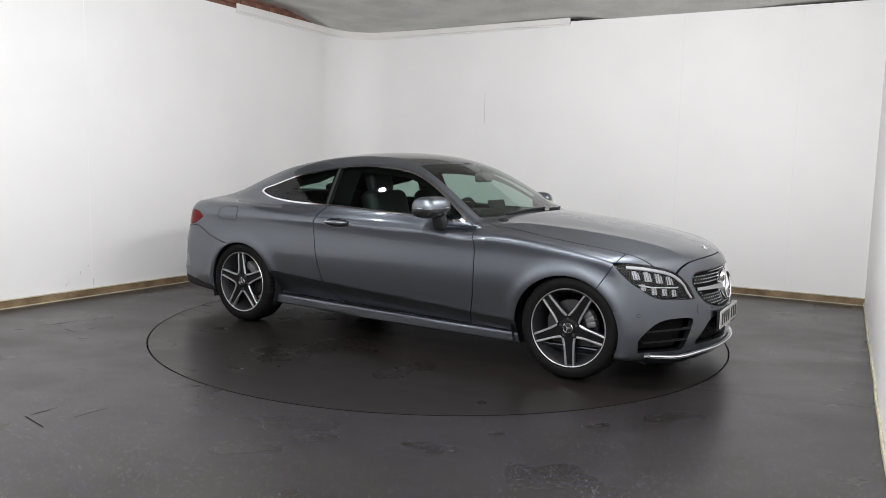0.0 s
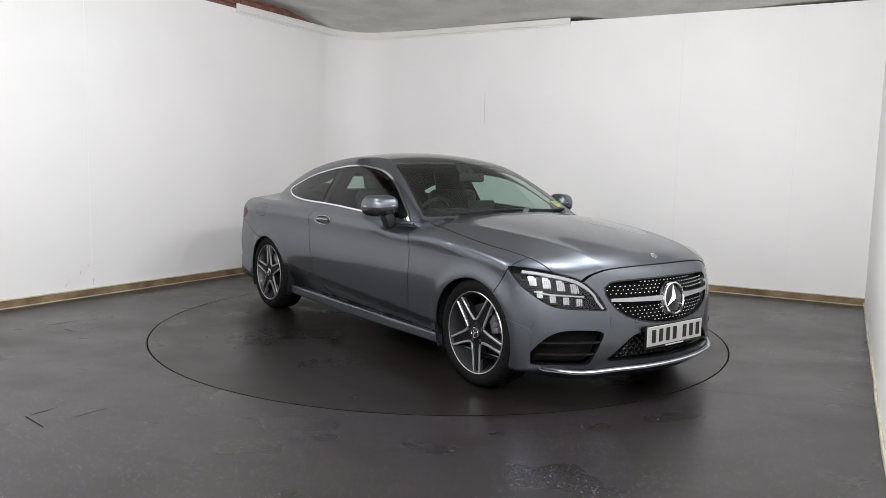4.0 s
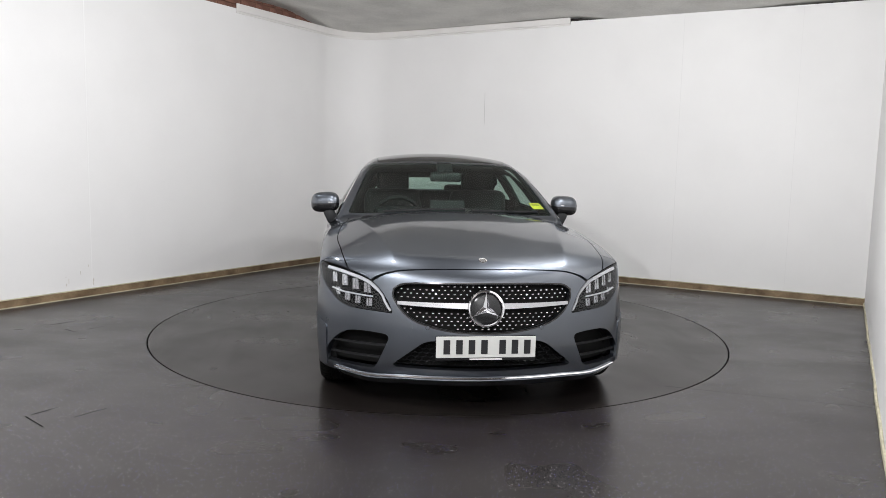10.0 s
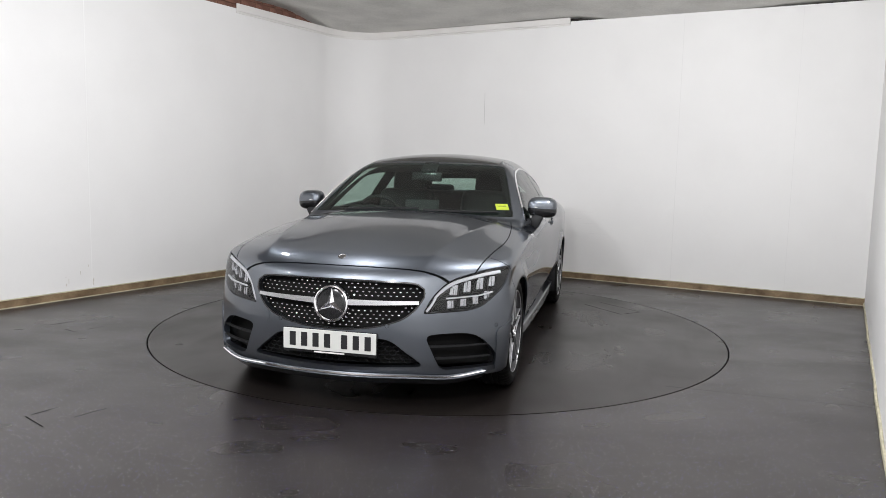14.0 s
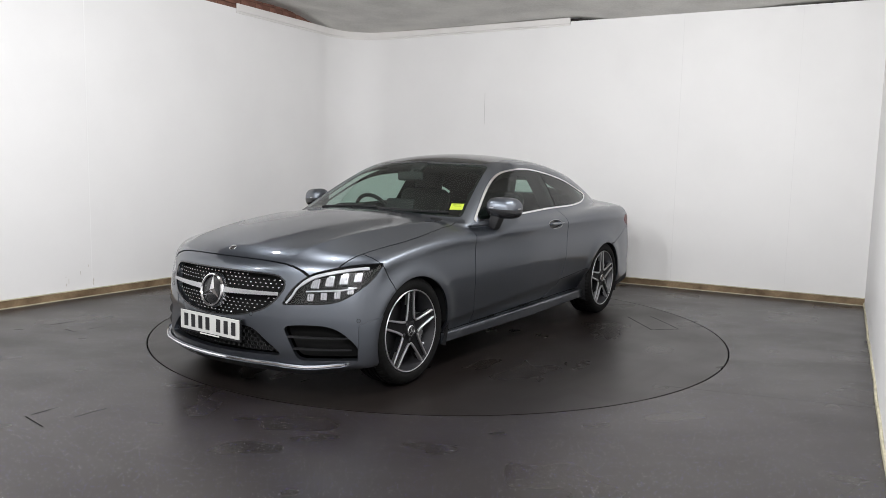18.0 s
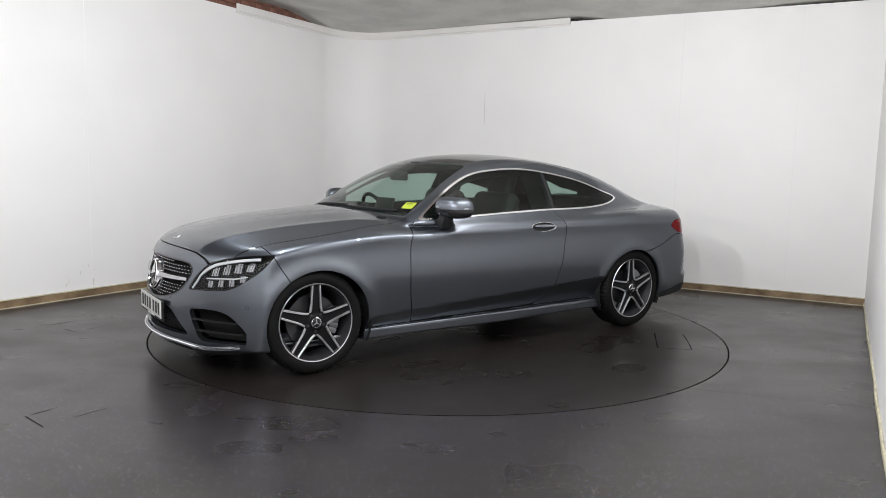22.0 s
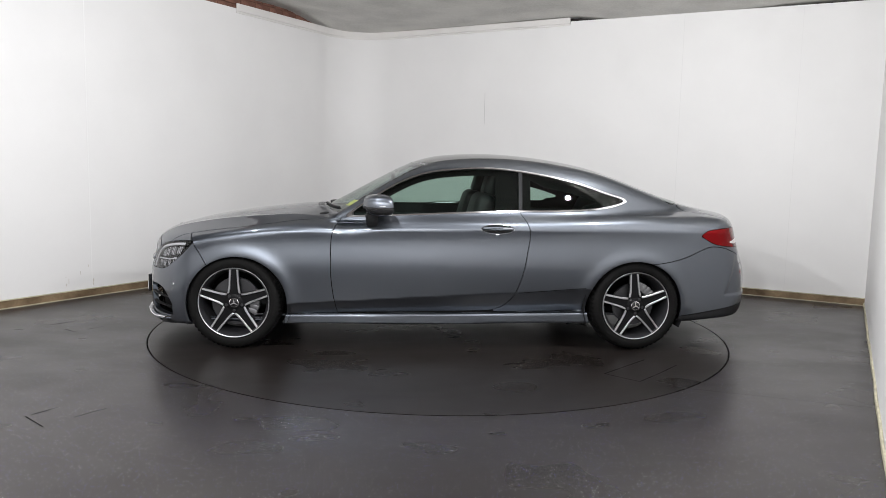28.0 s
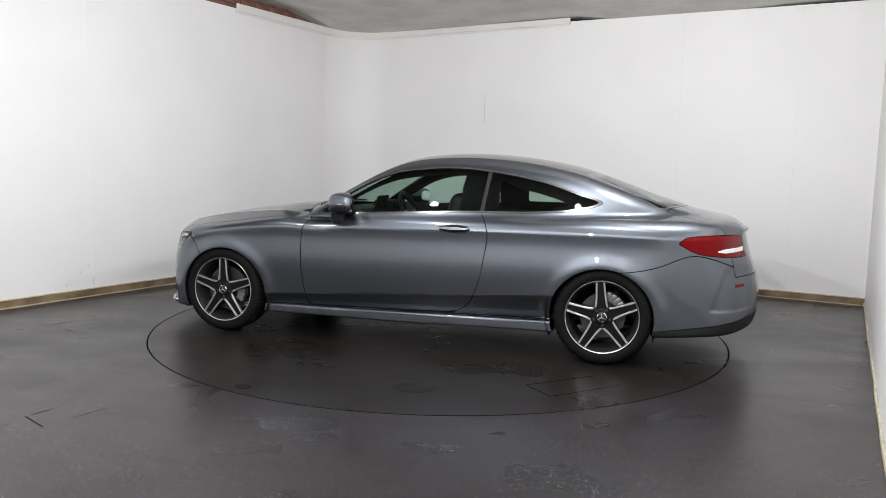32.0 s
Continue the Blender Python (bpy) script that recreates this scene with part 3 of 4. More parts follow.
def body(p):
    """Below 0 inside the painted body with its glass."""
    x, y, z = p[..., 0], np.abs(p[..., 1]), p[..., 2]
    d = z - CREASE(x)
    ends = np.clip((np.abs(x + .03) - 1.62) / .22, 0, 1)
    ends = ends * ends * (3 - 2 * ends)
    wide = PLAN(x) + smin(BELOW(d) * (1 - .85 * ends), ABOVE(d), .006)
    fold = .384 - .049 * x - z
    wide = smin(wide, PLAN(x) - .019 - .55 * fold + .3 * ends, .003)
    for mid in (ARCH_F, ARCH_R):
        r = arch_radius(x, z, mid)
        wide = wide + .012 * bump(r, .36, .055) * np.clip((z - .15) * 6, 0, 1)
    side = y - wide
    ease = np.clip((x - .1) / .62, 0, 1)
    tail = np.clip((-1.3 - x) / .6, 0, 1)
    crown = (.035 + .135 * ease * ease * (3 - 2 * ease) + .085 * tail * tail * (3 - 2 * tail)) * y ** 2.4
    ridge = .015 * np.exp(-np.sqrt((y - .66 + .19 * (x - .95)) ** 2 + 6e-5) / .07) * np.clip((x - .8) * 5, 0, 1)
    top = z - DECK(x) + crown - ridge
    front = x - NOSE(z) + .34 * y ** 2 + .22 * y ** 4
    back = TAIL(z) - x + .3 * y ** 2 + .16 * y ** 4
    low = smax(smax(side, top, .05), back, .09)
    low = smax(low, front, .06)
    scoop = 1 / (1 + np.exp(np.clip((x + 2.097 + .32 * (z - .417)) / .006, -40, 40)))
    low = low + .013 * scoop * np.clip((z - .40) / .02, 0, 1) * np.clip((.70 - z) / .05, 0, 1) * np.clip((y - .5) / .1, 0, 1)
    low = smax(low, SILL(x) - z, .03)
    sill = np.maximum(smax(y - .846 + .03 * np.abs(x) ** 2 * .3, z - .246 - .012 * (.7 - x), .012), np.abs(x) - 1.16)
    low = smin(low, smax(sill, SILL(x) - .008 - z, .012), .006)
    glass = smax(y - BELT(x) + .52 * (z - .97) + .35 * np.maximum(z - .97, 0) ** 2, z - ROOF(x) + .17 * y ** 2, .07)
    glass = smax(glass * .85, .9 - z, .02)
    return smin(low, glass, .035)


def slope(f, p, e=8e-4):
    g = np.zeros_like(p)
    for i in range(3):
        h = np.zeros(3)
        h[i] = e
        g[:, i] = (f(p + h) - f(p - h)) / (2 * e)
    return g


def settle(f, p, turns=5):
    for _ in range(turns):
        g = slope(f, p)
        p = p - g * (f(p) / np.maximum((g * g).sum(1), .05))[:, None]
    return p

# ---- car ----
car = tagged(new("car"), "metallic grey two-door coupe with five twin-spoke alloy wheels", "car")
STEP = .0165
HALF = skin(body, (-2.6, -.04, .1), (2.4, 1.0, 1.5), STEP)
HALF = clip(*HALF, lambda p: -p[:, 1])


def X(p): return p[:, 0]
def Y(p): return p[:, 1]
def Z(p): return p[:, 2]
def flip(f, gap=0.0): return lambda p: gap - f(p)
def inset(f, gap): return lambda p: f(p) + gap


DTOP = Spline((-1.5, 1.01), (-1.4, 1.072), (-1.26, 1.118), (-1.08, 1.178), (-.83, 1.238), (-.58, 1.276), (-.33, 1.293), (-.086, 1.279), (.116, 1.246), (.315, 1.165), (.51, 1.047), (.67, .935), (.8, .84))
DBOT = Spline((-1.48, 1.12), (-1.4, 1.07), (-1.28, 1.026), (-1.1, .999), (-.9, .986), (-.58, .98), (.07, .953), (.66, .926), (1., .91))


def grade(s, x):
    return np.sqrt(1 + ((s(x + .01) - s(x - .01)) / .02) ** 2)


def dlo(p):
    x, z = X(p), Z(p)
    return smax((z - DTOP(x)) / grade(DTOP, x), (DBOT(x) - z) / grade(DBOT, x), .03)


def wheel_hole(p):
    r = np.minimum(arch_radius(X(p), Z(p), ARCH_F), arch_radius(X(p), Z(p), ARCH_R)) - .342
    return np.maximum(r, .55 - Y(p))


def windscreen(p):
    x, y = X(p), Y(p)
    return np.maximum(smax(smax(.20 - .36 * y ** 2 - x, y - .558 - .285 * (x - .12), .05), x - .86 + .28 * y ** 2, .03), .93 - Z(p))


def rear_glass(p):
    x, y = X(p), Y(p)
    return np.maximum(smax(smax(x + 1.38 - .3 * y ** 2, y - .44 + .29 * (x + 1.35), .05), -1.93 + .5 * y ** 2 - x, .05), .95 - Z(p))


XF = Spline((.1, .68), (.27, .717), (.485, .752), (.718, .757), (.853, .735), (.931, .679), (1.0, .6))
XR = Spline((.1, -.4), (.4, -.54), (.578, -.598), (.72, -.622), (.874, -.628), (.95, -.59), (1.002, -.552), (1.1, -.5))


def door(p):
    x, z = X(p), Z(p)
    return np.maximum(np.maximum(smax(XR(z) - x, .254 + .0165 * (.709 - x) - z, .16), x - XF(z)), z - DBOT(x) - .004)


YB = Spline((.6, .68), (.79, .722), (1.0, .757), (1.27, .78), (1.45, .776), (1.62, .757), (1.83, .726), (2.0, .66))


def bonnet(p):
    x, y = X(p), Y(p)
    return np.maximum(np.maximum(smax(y - YB(x), x - 2.075 + .26 * y ** 2, .03), .86 - .2 * y ** 2 - x), .6 - Z(p))


HTOP = Spline((-1.62, .50), (-1.56, .575), (-1.474, .645), (-1.38, .69), (-1.25, .718), (-1.08, .74), (-.9, .75), (-.8, .752))
HBOT = Spline((-1.62, .527), (-1.47, .533), (-1.3, .538), (-1.15, .558), (-1.02, .61), (-.9, .675), (-.82, .745))


def headlamp(p):
    u, z = Y(p) - X(p), Z(p)
    return np.maximum(smax((z - HTOP(u)) / grade(HTOP, u), (HBOT(u) - z) / grade(HBOT, u), .02), np.maximum(1.5 - X(p), .4 - Y(p)))


GT = Spline((0, .690), (.3, .686), (.41, .680), (.46, .664), (.495, .63))
GB = Spline((0, .438), (.2, .452), (.32, .480), (.41, .525), (.472, .605), (.505, .68))


def grille(p):
    y, z = Y(p), Z(p)
    return np.maximum(smax(z - GT(y), (GB(y) - z) / grade(GB, y), .03), 1.9 - X(p))


def low_intake(p):
    y, z = Y(p), Z(p)
    return np.maximum(smax(smax(z - .395, .238 + .02 * y - z, .02), (y - .31 - (.395 - z) * 1.25) * .62, .03), 1.9 - X(p))


SI = Spline((.42, .385), (.48, .407), (.56, .42), (.65, .421), (.74, .397), (.80, .335), (.835, .24), (.85, .15))


def side_intake(p):
    y, z = Y(p), Z(p)
    return np.maximum(smax(smax((z - SI(y)) / grade(SI, y), .226 - z, .02), (.565 - .42 * (z - .23) - y) * .9, .03), 1.7 - X(p))


def fuel(p):
    return (((np.abs(X(p) + 1.56) / .105) ** 5 + (np.abs(Z(p) - .88) / .053) ** 5) - 1) * .012


def front_seam(p):
    return 1.66 + .62 * (Z(p) - .69) - X(p)


TT = Spline((.98, .80), (1.02, .842), (1.12, .88), (1.4, .89), (1.8, .876), (1.95, .86))
TB = Spline((.98, .845), (1.03, .826), (1.09, .796), (1.24, .764), (1.5, .75), (1.8, .744), (1.95, .75))


def tail_lamp(p):
    v, z = -X(p) - Y(p), Z(p)
    return np.maximum(smax(smax((z - TT(v)) / grade(TT, v), (TB(v) - z) / grade(TB, v), .02), .47 - Y(p), .02), X(p) + 1.7)


RB = Spline((-2.5, .60), (-2.3, .66), (-2.05, .752), (-1.95, .756), (-1.8, .694), (-1.6, .64), (-1.4, .62))


def rear_bumper(p):
    return np.maximum(Z(p) - RB(X(p)), X(p) + 1.45)


def roof_glass(p):
    x, y = X(p), Y(p)
    return np.maximum(smax(smax(x - .165 + .36 * y ** 2, y - .505 - .03 * x, .05), -1.30 + .3 * y ** 2 - x, .05), 1.1 - Z(p))


YL = Spline((-2.5, .62), (-2.2, .70), (-2.07, .686), (-1.86, .588), (-1.766, .527), (-1.6, .45))


def boot(p):
    return np.maximum(np.maximum(Y(p) - YL(X(p)), X(p) + 1.955 - .5 * Y(p) ** 2), .62 - Z(p))


def skirt(p):
    return np.maximum(np.maximum(Z(p) - .251 - .012 * (.7 - X(p)), X(p) - 1.08), -1.1 - X(p))


def diffuser(p):
    return np.maximum(Z(p) - .262 - .16 * (-1.8 - X(p)), X(p) + 1.7)


G = .003


def handle_hole(p):
    return np.maximum((np.sqrt(((X(p) + .402) / .112) ** 2 + ((Z(p) - .864) / .03) ** 2) - 1) * .03, .6 - Y(p))


cut = [flip(wheel_hole)]


def sided(name, fields, mat, label="", **k):
    return [panel(name, HALF, fields + ([flip(fuel, .003)] if m and name == "rear_wing" else []), mat, car, label, mirror=m, **k) for m in (False, True)]


sided("door", [inset(door, G), flip(handle_hole)] + cut, PAINT, "grey painted long coupe door")
# roof with its pillars, down to the bright window line
panel("roof", HALF, [lambda p: DBOT(X(p)) - .002 - Z(p), flip(windscreen), flip(rear_glass), flip(roof_glass), flip(dlo), lambda p: X(p) - .92 + .28 * Y(p) ** 2, lambda p: -1.42 - X(p)], PAINT, car, "grey painted roof with slim pillars", both=True)
panel("roof_glass", HALF, [inset(roof_glass, .002)], ROOFGLASS, car, "black glass roof panel", both=True, depth=.006)
panel("windscreen", HALF, [inset(windscreen, .002)], PANE, car, "green-tinted windscreen", both=True, depth=.004)
panel("rear_window", HALF, [inset(rear_glass, .002)], REARPANE, car, "tinted sloping rear window", both=True, depth=.004)
panel("bonnet", HALF, [inset(bonnet, G), flip(headlamp, G)], PAINT, car, "grey painted bonnet with soft raised ridges", both=True)
sided("front_wing", [flip(door, G), flip(bonnet, G), flip(headlamp, G), flip(front_seam, G), lambda p: .5 - X(p), lambda p: Z(p) - np.where(X(p) < .72, DBOT(X(p)) - .002, 2), flip(windscreen, .02), flip(skirt, G), lambda p: Z(p) - .97] + cut, PAINT, "grey painted front wing with a flared arch")
panel("front_bumper", HALF, [inset(front_seam, G), flip(bonnet, G), flip(headlamp, G), flip(grille), flip(low_intake), flip(side_intake)] + cut, PAINT, car, "grey painted front bumper with large intakes", both=True, depth=.035)
sided("rear_wing", [flip(door, G), flip(rear_bumper, G), flip(tail_lamp, G), flip(boot, G), flip(skirt, G), lambda p: X(p) + .4, flip(rear_glass), lambda p: np.where(X(p) > -1.42, Z(p) - DBOT(X(p)) + .002, -1), flip(dlo)] + cut, PAINT, "grey painted rear wing with a flared arch")
panel("boot_lid", HALF, [inset(boot, G), flip(tail_lamp, G), flip(rear_glass, .004)], PAINT, car, "grey painted boot lid with a low lip", both=True)
panel("rear_bumper", HALF, [inset(rear_bumper, G), flip(tail_lamp, G), flip(diffuser, G), flip(boot, G)] + cut, PAINT, car, "grey painted rear bumper", both=True)
panel("diffuser", HALF, [inset(diffuser, G)] + cut, MATT, car, "matt black rear diffuser", both=True)
sided("side_skirt", [inset(skirt, G), flip(door, G)] + cut, PAINT, "grey painted side skirt")

# bright window frame, panes and black pillar
split = lambda p: X(p) + .575 + .07 * (Z(p) - 1)
sided("window_trim", [inset(dlo, .001), flip(dlo, -.0125)], CHROME, "bright metal window surround", push=.003, depth=.012)
sided("door_window", [inset(dlo, .0135), inset(flip(split), .014), lambda p: X(p) - .60], PANE, "clear green-tinted door window", depth=.004)
sided("quarter_window", [inset(dlo, .0135), inset(split, .014)], REARPANE, "tinted fixed rear quarter window", depth=.004)
sided("window_pillar", [inset(dlo, .0135), lambda p: np.abs(split(p)) - .013], MATT, "gloss black window pillar", depth=.03)
sided("mirror_corner", [inset(dlo, .0135), lambda p: .603 - X(p)], BLACK, "black mirror corner cover", depth=.03)

# dark shell behind the gaps
shell = [flip(windscreen, -.03), flip(rear_glass, -.03), flip(dlo, -.0), flip(wheel_hole, .01), flip(headlamp), flip(grille), flip(low_intake), flip(side_intake), flip(tail_lamp)]
panel("body_shell", HALF, shell, GAP, car, "black inner shell", both=True, depth=0, push=-.02)

# dark lining round the windows, wider behind the rear side windows
def lining(p):
    x = X(p)
    back = np.clip((-.68 - x) / .12, 0, 1)
    low_k = np.clip((1.06 - Z(p)) / .04, 0, 1)
    hole = dlo(p) + .028 + .035 * back * (1 - low_k)
    return np.minimum(np.minimum(-hole, np.abs(split(p) - .045) - .13), np.where(x < -.6, Z(p) - 1.035, 9))


panel("window_lining", HALF, [lambda p: .93 - Z(p), flip(windscreen, -.04), flip(rear_glass, -.03), lining], LINING, car, "black inner window lining", both=True, depth=0, push=-.055)

# ---- wheels ----
def tyre_mesh():
    prof = [(.238, -.030), (.243, -.012), (.256, -.003), (.280, .001), (.302, -.006), (.315, -.018), (.322, -.032)]
    for g in (-.062, -.094, -.131, -.163):
        prof += [(.3255, g + .006), (.3185, g + .005), (.3185, g - .005), (.3255, g - .006)]
    prof += [(.322, -.193), (.315, -.207), (.302, -.219), (.28, -.226), (.256, -.222), (.238, -.195)]
    bm = bmesh.new()
    steps, rings = 180, []
    for i in range(steps):
        a = 2 * math.pi * i / steps
        ring = []
        for r, h in prof:
            sipe = i % 3 == 0 and r > .314 and (h > -.058 or h < -.168)
            r = r - (.007 if sipe else 0)
            ring.append(bm.verts.new((r * math.cos(a), h, r * math.sin(a))))
        rings.append(ring)
    for i in range(steps):
        a, b = rings[i], rings[(i + 1) % steps]
        for j in range(len(prof) - 1):
            bm.faces.new((a[j], a[j + 1], b[j + 1], b[j]))
    bmesh.ops.recalc_face_normals(bm, faces=bm.faces)
    return bm


FACE = Matrix(((-1, 0, 0, 0), (0, 0, 1, 0), (0, 1, 0, 0), (0, 0, 0, 1)))  # z of an outline becomes the wheel's outward y


def star_points(r, inner, tip):
    """A three-pointed star."""
    pts = []
    for i in range(3):
        a = math.pi / 2 + i * 2 * math.pi / 3
        pts += [(r * math.cos(a - tip), r * math.sin(a - tip)), (r * math.cos(a + tip), r * math.sin(a + tip)), (inner * math.cos(a + math.pi / 3), inner * math.sin(a + math.pi / 3))]
    return pts


def build_wheel(front):
    w = part("wheel", lathe([(.243, -.010), (.239, -.007), (.234, -.010), (.2295, -.022), (.222, -.045), (.212, -.075), (.206, -.2), (.236, -.212)], 72), GUN, car, "five twin-spoke alloy wheel with bright machined faces", smooth=True)
    part("tyre", tyre_mesh(), RUBBER, w, "black low-profile road tyre", smooth=True)
    part("rim_edge", lathe([(.2445, -.016), (.2445, -.008), (.242, -.005), (.2375, -.0065), (.236, -.013)], 72), CUT, w, "bright machined rim edge", smooth=True)
    for i in range(5):
        turn = Matrix.Rotation(math.radians(90 - 72 * i), 4, "Z")
        bm = prism([(.03, .022), (.063, .0455), (.12, .0365), (.232, .030), (.232, -.030), (.12, -.0365), (.063, -.0455), (.03, -.022)], -.06, -.024)
        part("spoke", bm, SLOT, w, "dark slotted spoke", turn=FACE @ turn, smooth=False)
        bm = bmesh.new()
        for s in (1, -1):
            o = [(.0635, .045 * s), (.12, .0362 * s), (.2335, .0305 * s), (.2335, .0180 * s), (.12, .0238 * s), (.092, .0258 * s), (.066, .0325 * s)]
            o = o if s > 0 else o[::-1]
            vs = [bm.verts.new((x, y, .0 if x > .2 else -.003)) for x, y in o]
            lo = [bm.verts.new((x, y, -.026)) for x, y in o]
            bm.faces.new(vs)
            for k in range(len(o)):
                m = (k + 1) % len(o)
                bm.faces.new((vs[k], lo[k], lo[m], vs[m]))
        bmesh.ops.recalc_face_normals(bm, faces=bm.faces)
        rim = [e for e in bm.edges if all(v.co.z > -.01 for v in e.verts)]
        bmesh.ops.bevel(bm, geom=rim, offset=.002, segments=1, affect="EDGES")
        bmesh.ops.translate(bm, verts=bm.verts, vec=(0, 0, -.010))
        part("spoke_face", bm, CUT, w, "bright machined spoke face", turn=FACE @ turn)
        a = math.radians(90 + 36 + 72 * i)
        part("bolt", lathe([(0, -.02), (.009, -.02), (.011, -.024), (.011, -.04)], 12, at=(.054 * math.cos(a), 0, .054 * math.sin(a))), GUN, w, smooth=True)
    part("hub", lathe([(0, -.016), (.04, -.016), (.043, -.02), (.058, -.024), (.074, -.032), (.076, -.07)], 40), SLOT, w, smooth=True)
    part("centre_cap", lathe([(0, -.009), (.026, -.009), (.031, -.012), (.033, -.018)], 32), BLACK, w, "gloss black centre cap", smooth=True)
    part("cap_ring", lathe([(.027, -.0105), (.029, -.0075), (.0325, -.010), (.0335, -.016)], 32), CHROME, w, smooth=True)
    part("cap_star", prism(star_points(.027, .0055, .05), -.0095, -.0065), CHROME, w, turn=FACE)
    part("brake_disc", lathe([(.06, -.085), (.165 if front else .15, -.085), (.165 if front else .15, -.115), (.06, -.115), (.06, -.085)], 64), STEEL, w, "grey steel brake disc", smooth=True)
    bm = bmesh.new()
    for k in range(5):
        a = math.radians((-28 if front else 18) + 13 * k)
        box((.062, .06, .036), (-.138 * math.cos(a), -.075, .138 * math.sin(a)), .008, Matrix.Rotation(a, 4, "Y"), bm)
    part("caliper", bm, CALIPER, w, "light grey brake caliper", smooth=True)
    return w


for front, x in ((True, 1.42), (False, -1.42)):
    left = build_wheel(front)
    left.matrix_basis = pose(x, .873, .326) @ pose(0, 0, 0, 0, 0 if front else 4.6)
    right = copy_thing(left, pose(x, -.873, .326, 0, 0, 180) @ pose(0, 0, 0, 0, 41 if front else 3.4))
    for w in (left, right):
        w.parent = car
# wheel housings
for mid in (ARCH_F, ARCH_R):
    for s in (1, -1):
        bm = lathe([(0, .42), (.2, .42), (.368, .45), (.368, .862)], 48, at=(mid[0], 0, mid[1]))
        if s < 0:
            bmesh.ops.scale(bm, vec=(1, -1, 1), verts=bm.verts)
        bmesh.ops.bisect_plane(bm, geom=bm.verts[:] + bm.edges[:] + bm.faces[:], plane_co=(0, 0, .17), plane_no=(0, 0, -1), clear_outer=True)
        part("wheel_housing", bm, MATT, car, "black wheel housing", smooth=True)

# ---- finer parts of the car ----
def on_skin(fixed, lo, hi):
    """Where the body's surface is met along a line fixed(s), s from inside to outside."""
    for _ in range(3):
        s = np.linspace(lo, hi, 25)
        k = int(np.argmax(body(np.array([fixed(q) for q in s])) >= 0))
        lo, hi = s[max(k - 1, 0)], s[max(k, 1)]
    p = np.array([fixed(lo)])
    n = slope(body, p)[0]
    return Vector(p[0]), Vector(n / np.linalg.norm(n))


def nose(y, z): return on_skin(lambda s: (s, y, z), 1.2, 2.6)
def lamp_at(u, z): return on_skin(lambda s: (s, s + u, z), 1.3, 2.4)
def flank(x, z): return on_skin(lambda s: (x, s, z), .3, 1.1)
def tail_at(y, z): return on_skin(lambda s: (-s, y, z), 1.2, 2.7)
def upper(x, y): return on_skin(lambda s: (x, y, s), .5, 1.7)


def ribbon(pts, width, sink, thick, mirror=False, bm=None):
    """A flat bar that follows (place, normal) pairs; sink: how far below the surface."""
    bm = bm or bmesh.new()
    rows = []
    width = width if isinstance(width, (list, tuple)) else [width] * len(pts)
    for i, (p, n) in enumerate(pts):
        d = (pts[min(i + 1, len(pts) - 1)][0] - pts[max(i - 1, 0)][0]).normalized()
        s = n.cross(d).normalized() * width[i] / 2
        q = p - n * sink
        m = n * thick
        rows.append([q - s, q - s * .8 + m, q + s * .8 + m, q + s])
    rows = [[bm.verts.new((c.x, -c.y if mirror else c.y, c.z)) for c in r] for r in rows]
    for a, b in zip(rows, rows[1:]):
        for k in range(3):
            bm.faces.new((a[k], a[k + 1], b[k + 1], b[k]))
    bm.faces.new(rows[0]), bm.faces.new(rows[-1][::-1])
    bmesh.ops.recalc_face_normals(bm, faces=bm.faces)
    return bm


def facing(p, n, up=(0, 0, 1)):
    """A pose whose z looks along n."""
    z = Vector(n).normalized()
    x = Vector(up).cross(z).normalized()
    y = z.cross(x)
    m = Matrix((x, y, z)).transposed().to_4x4()
    m.translation = p
    return m


def flipped(m): return Matrix.Diagonal((1, -1, 1, 1)) @ m


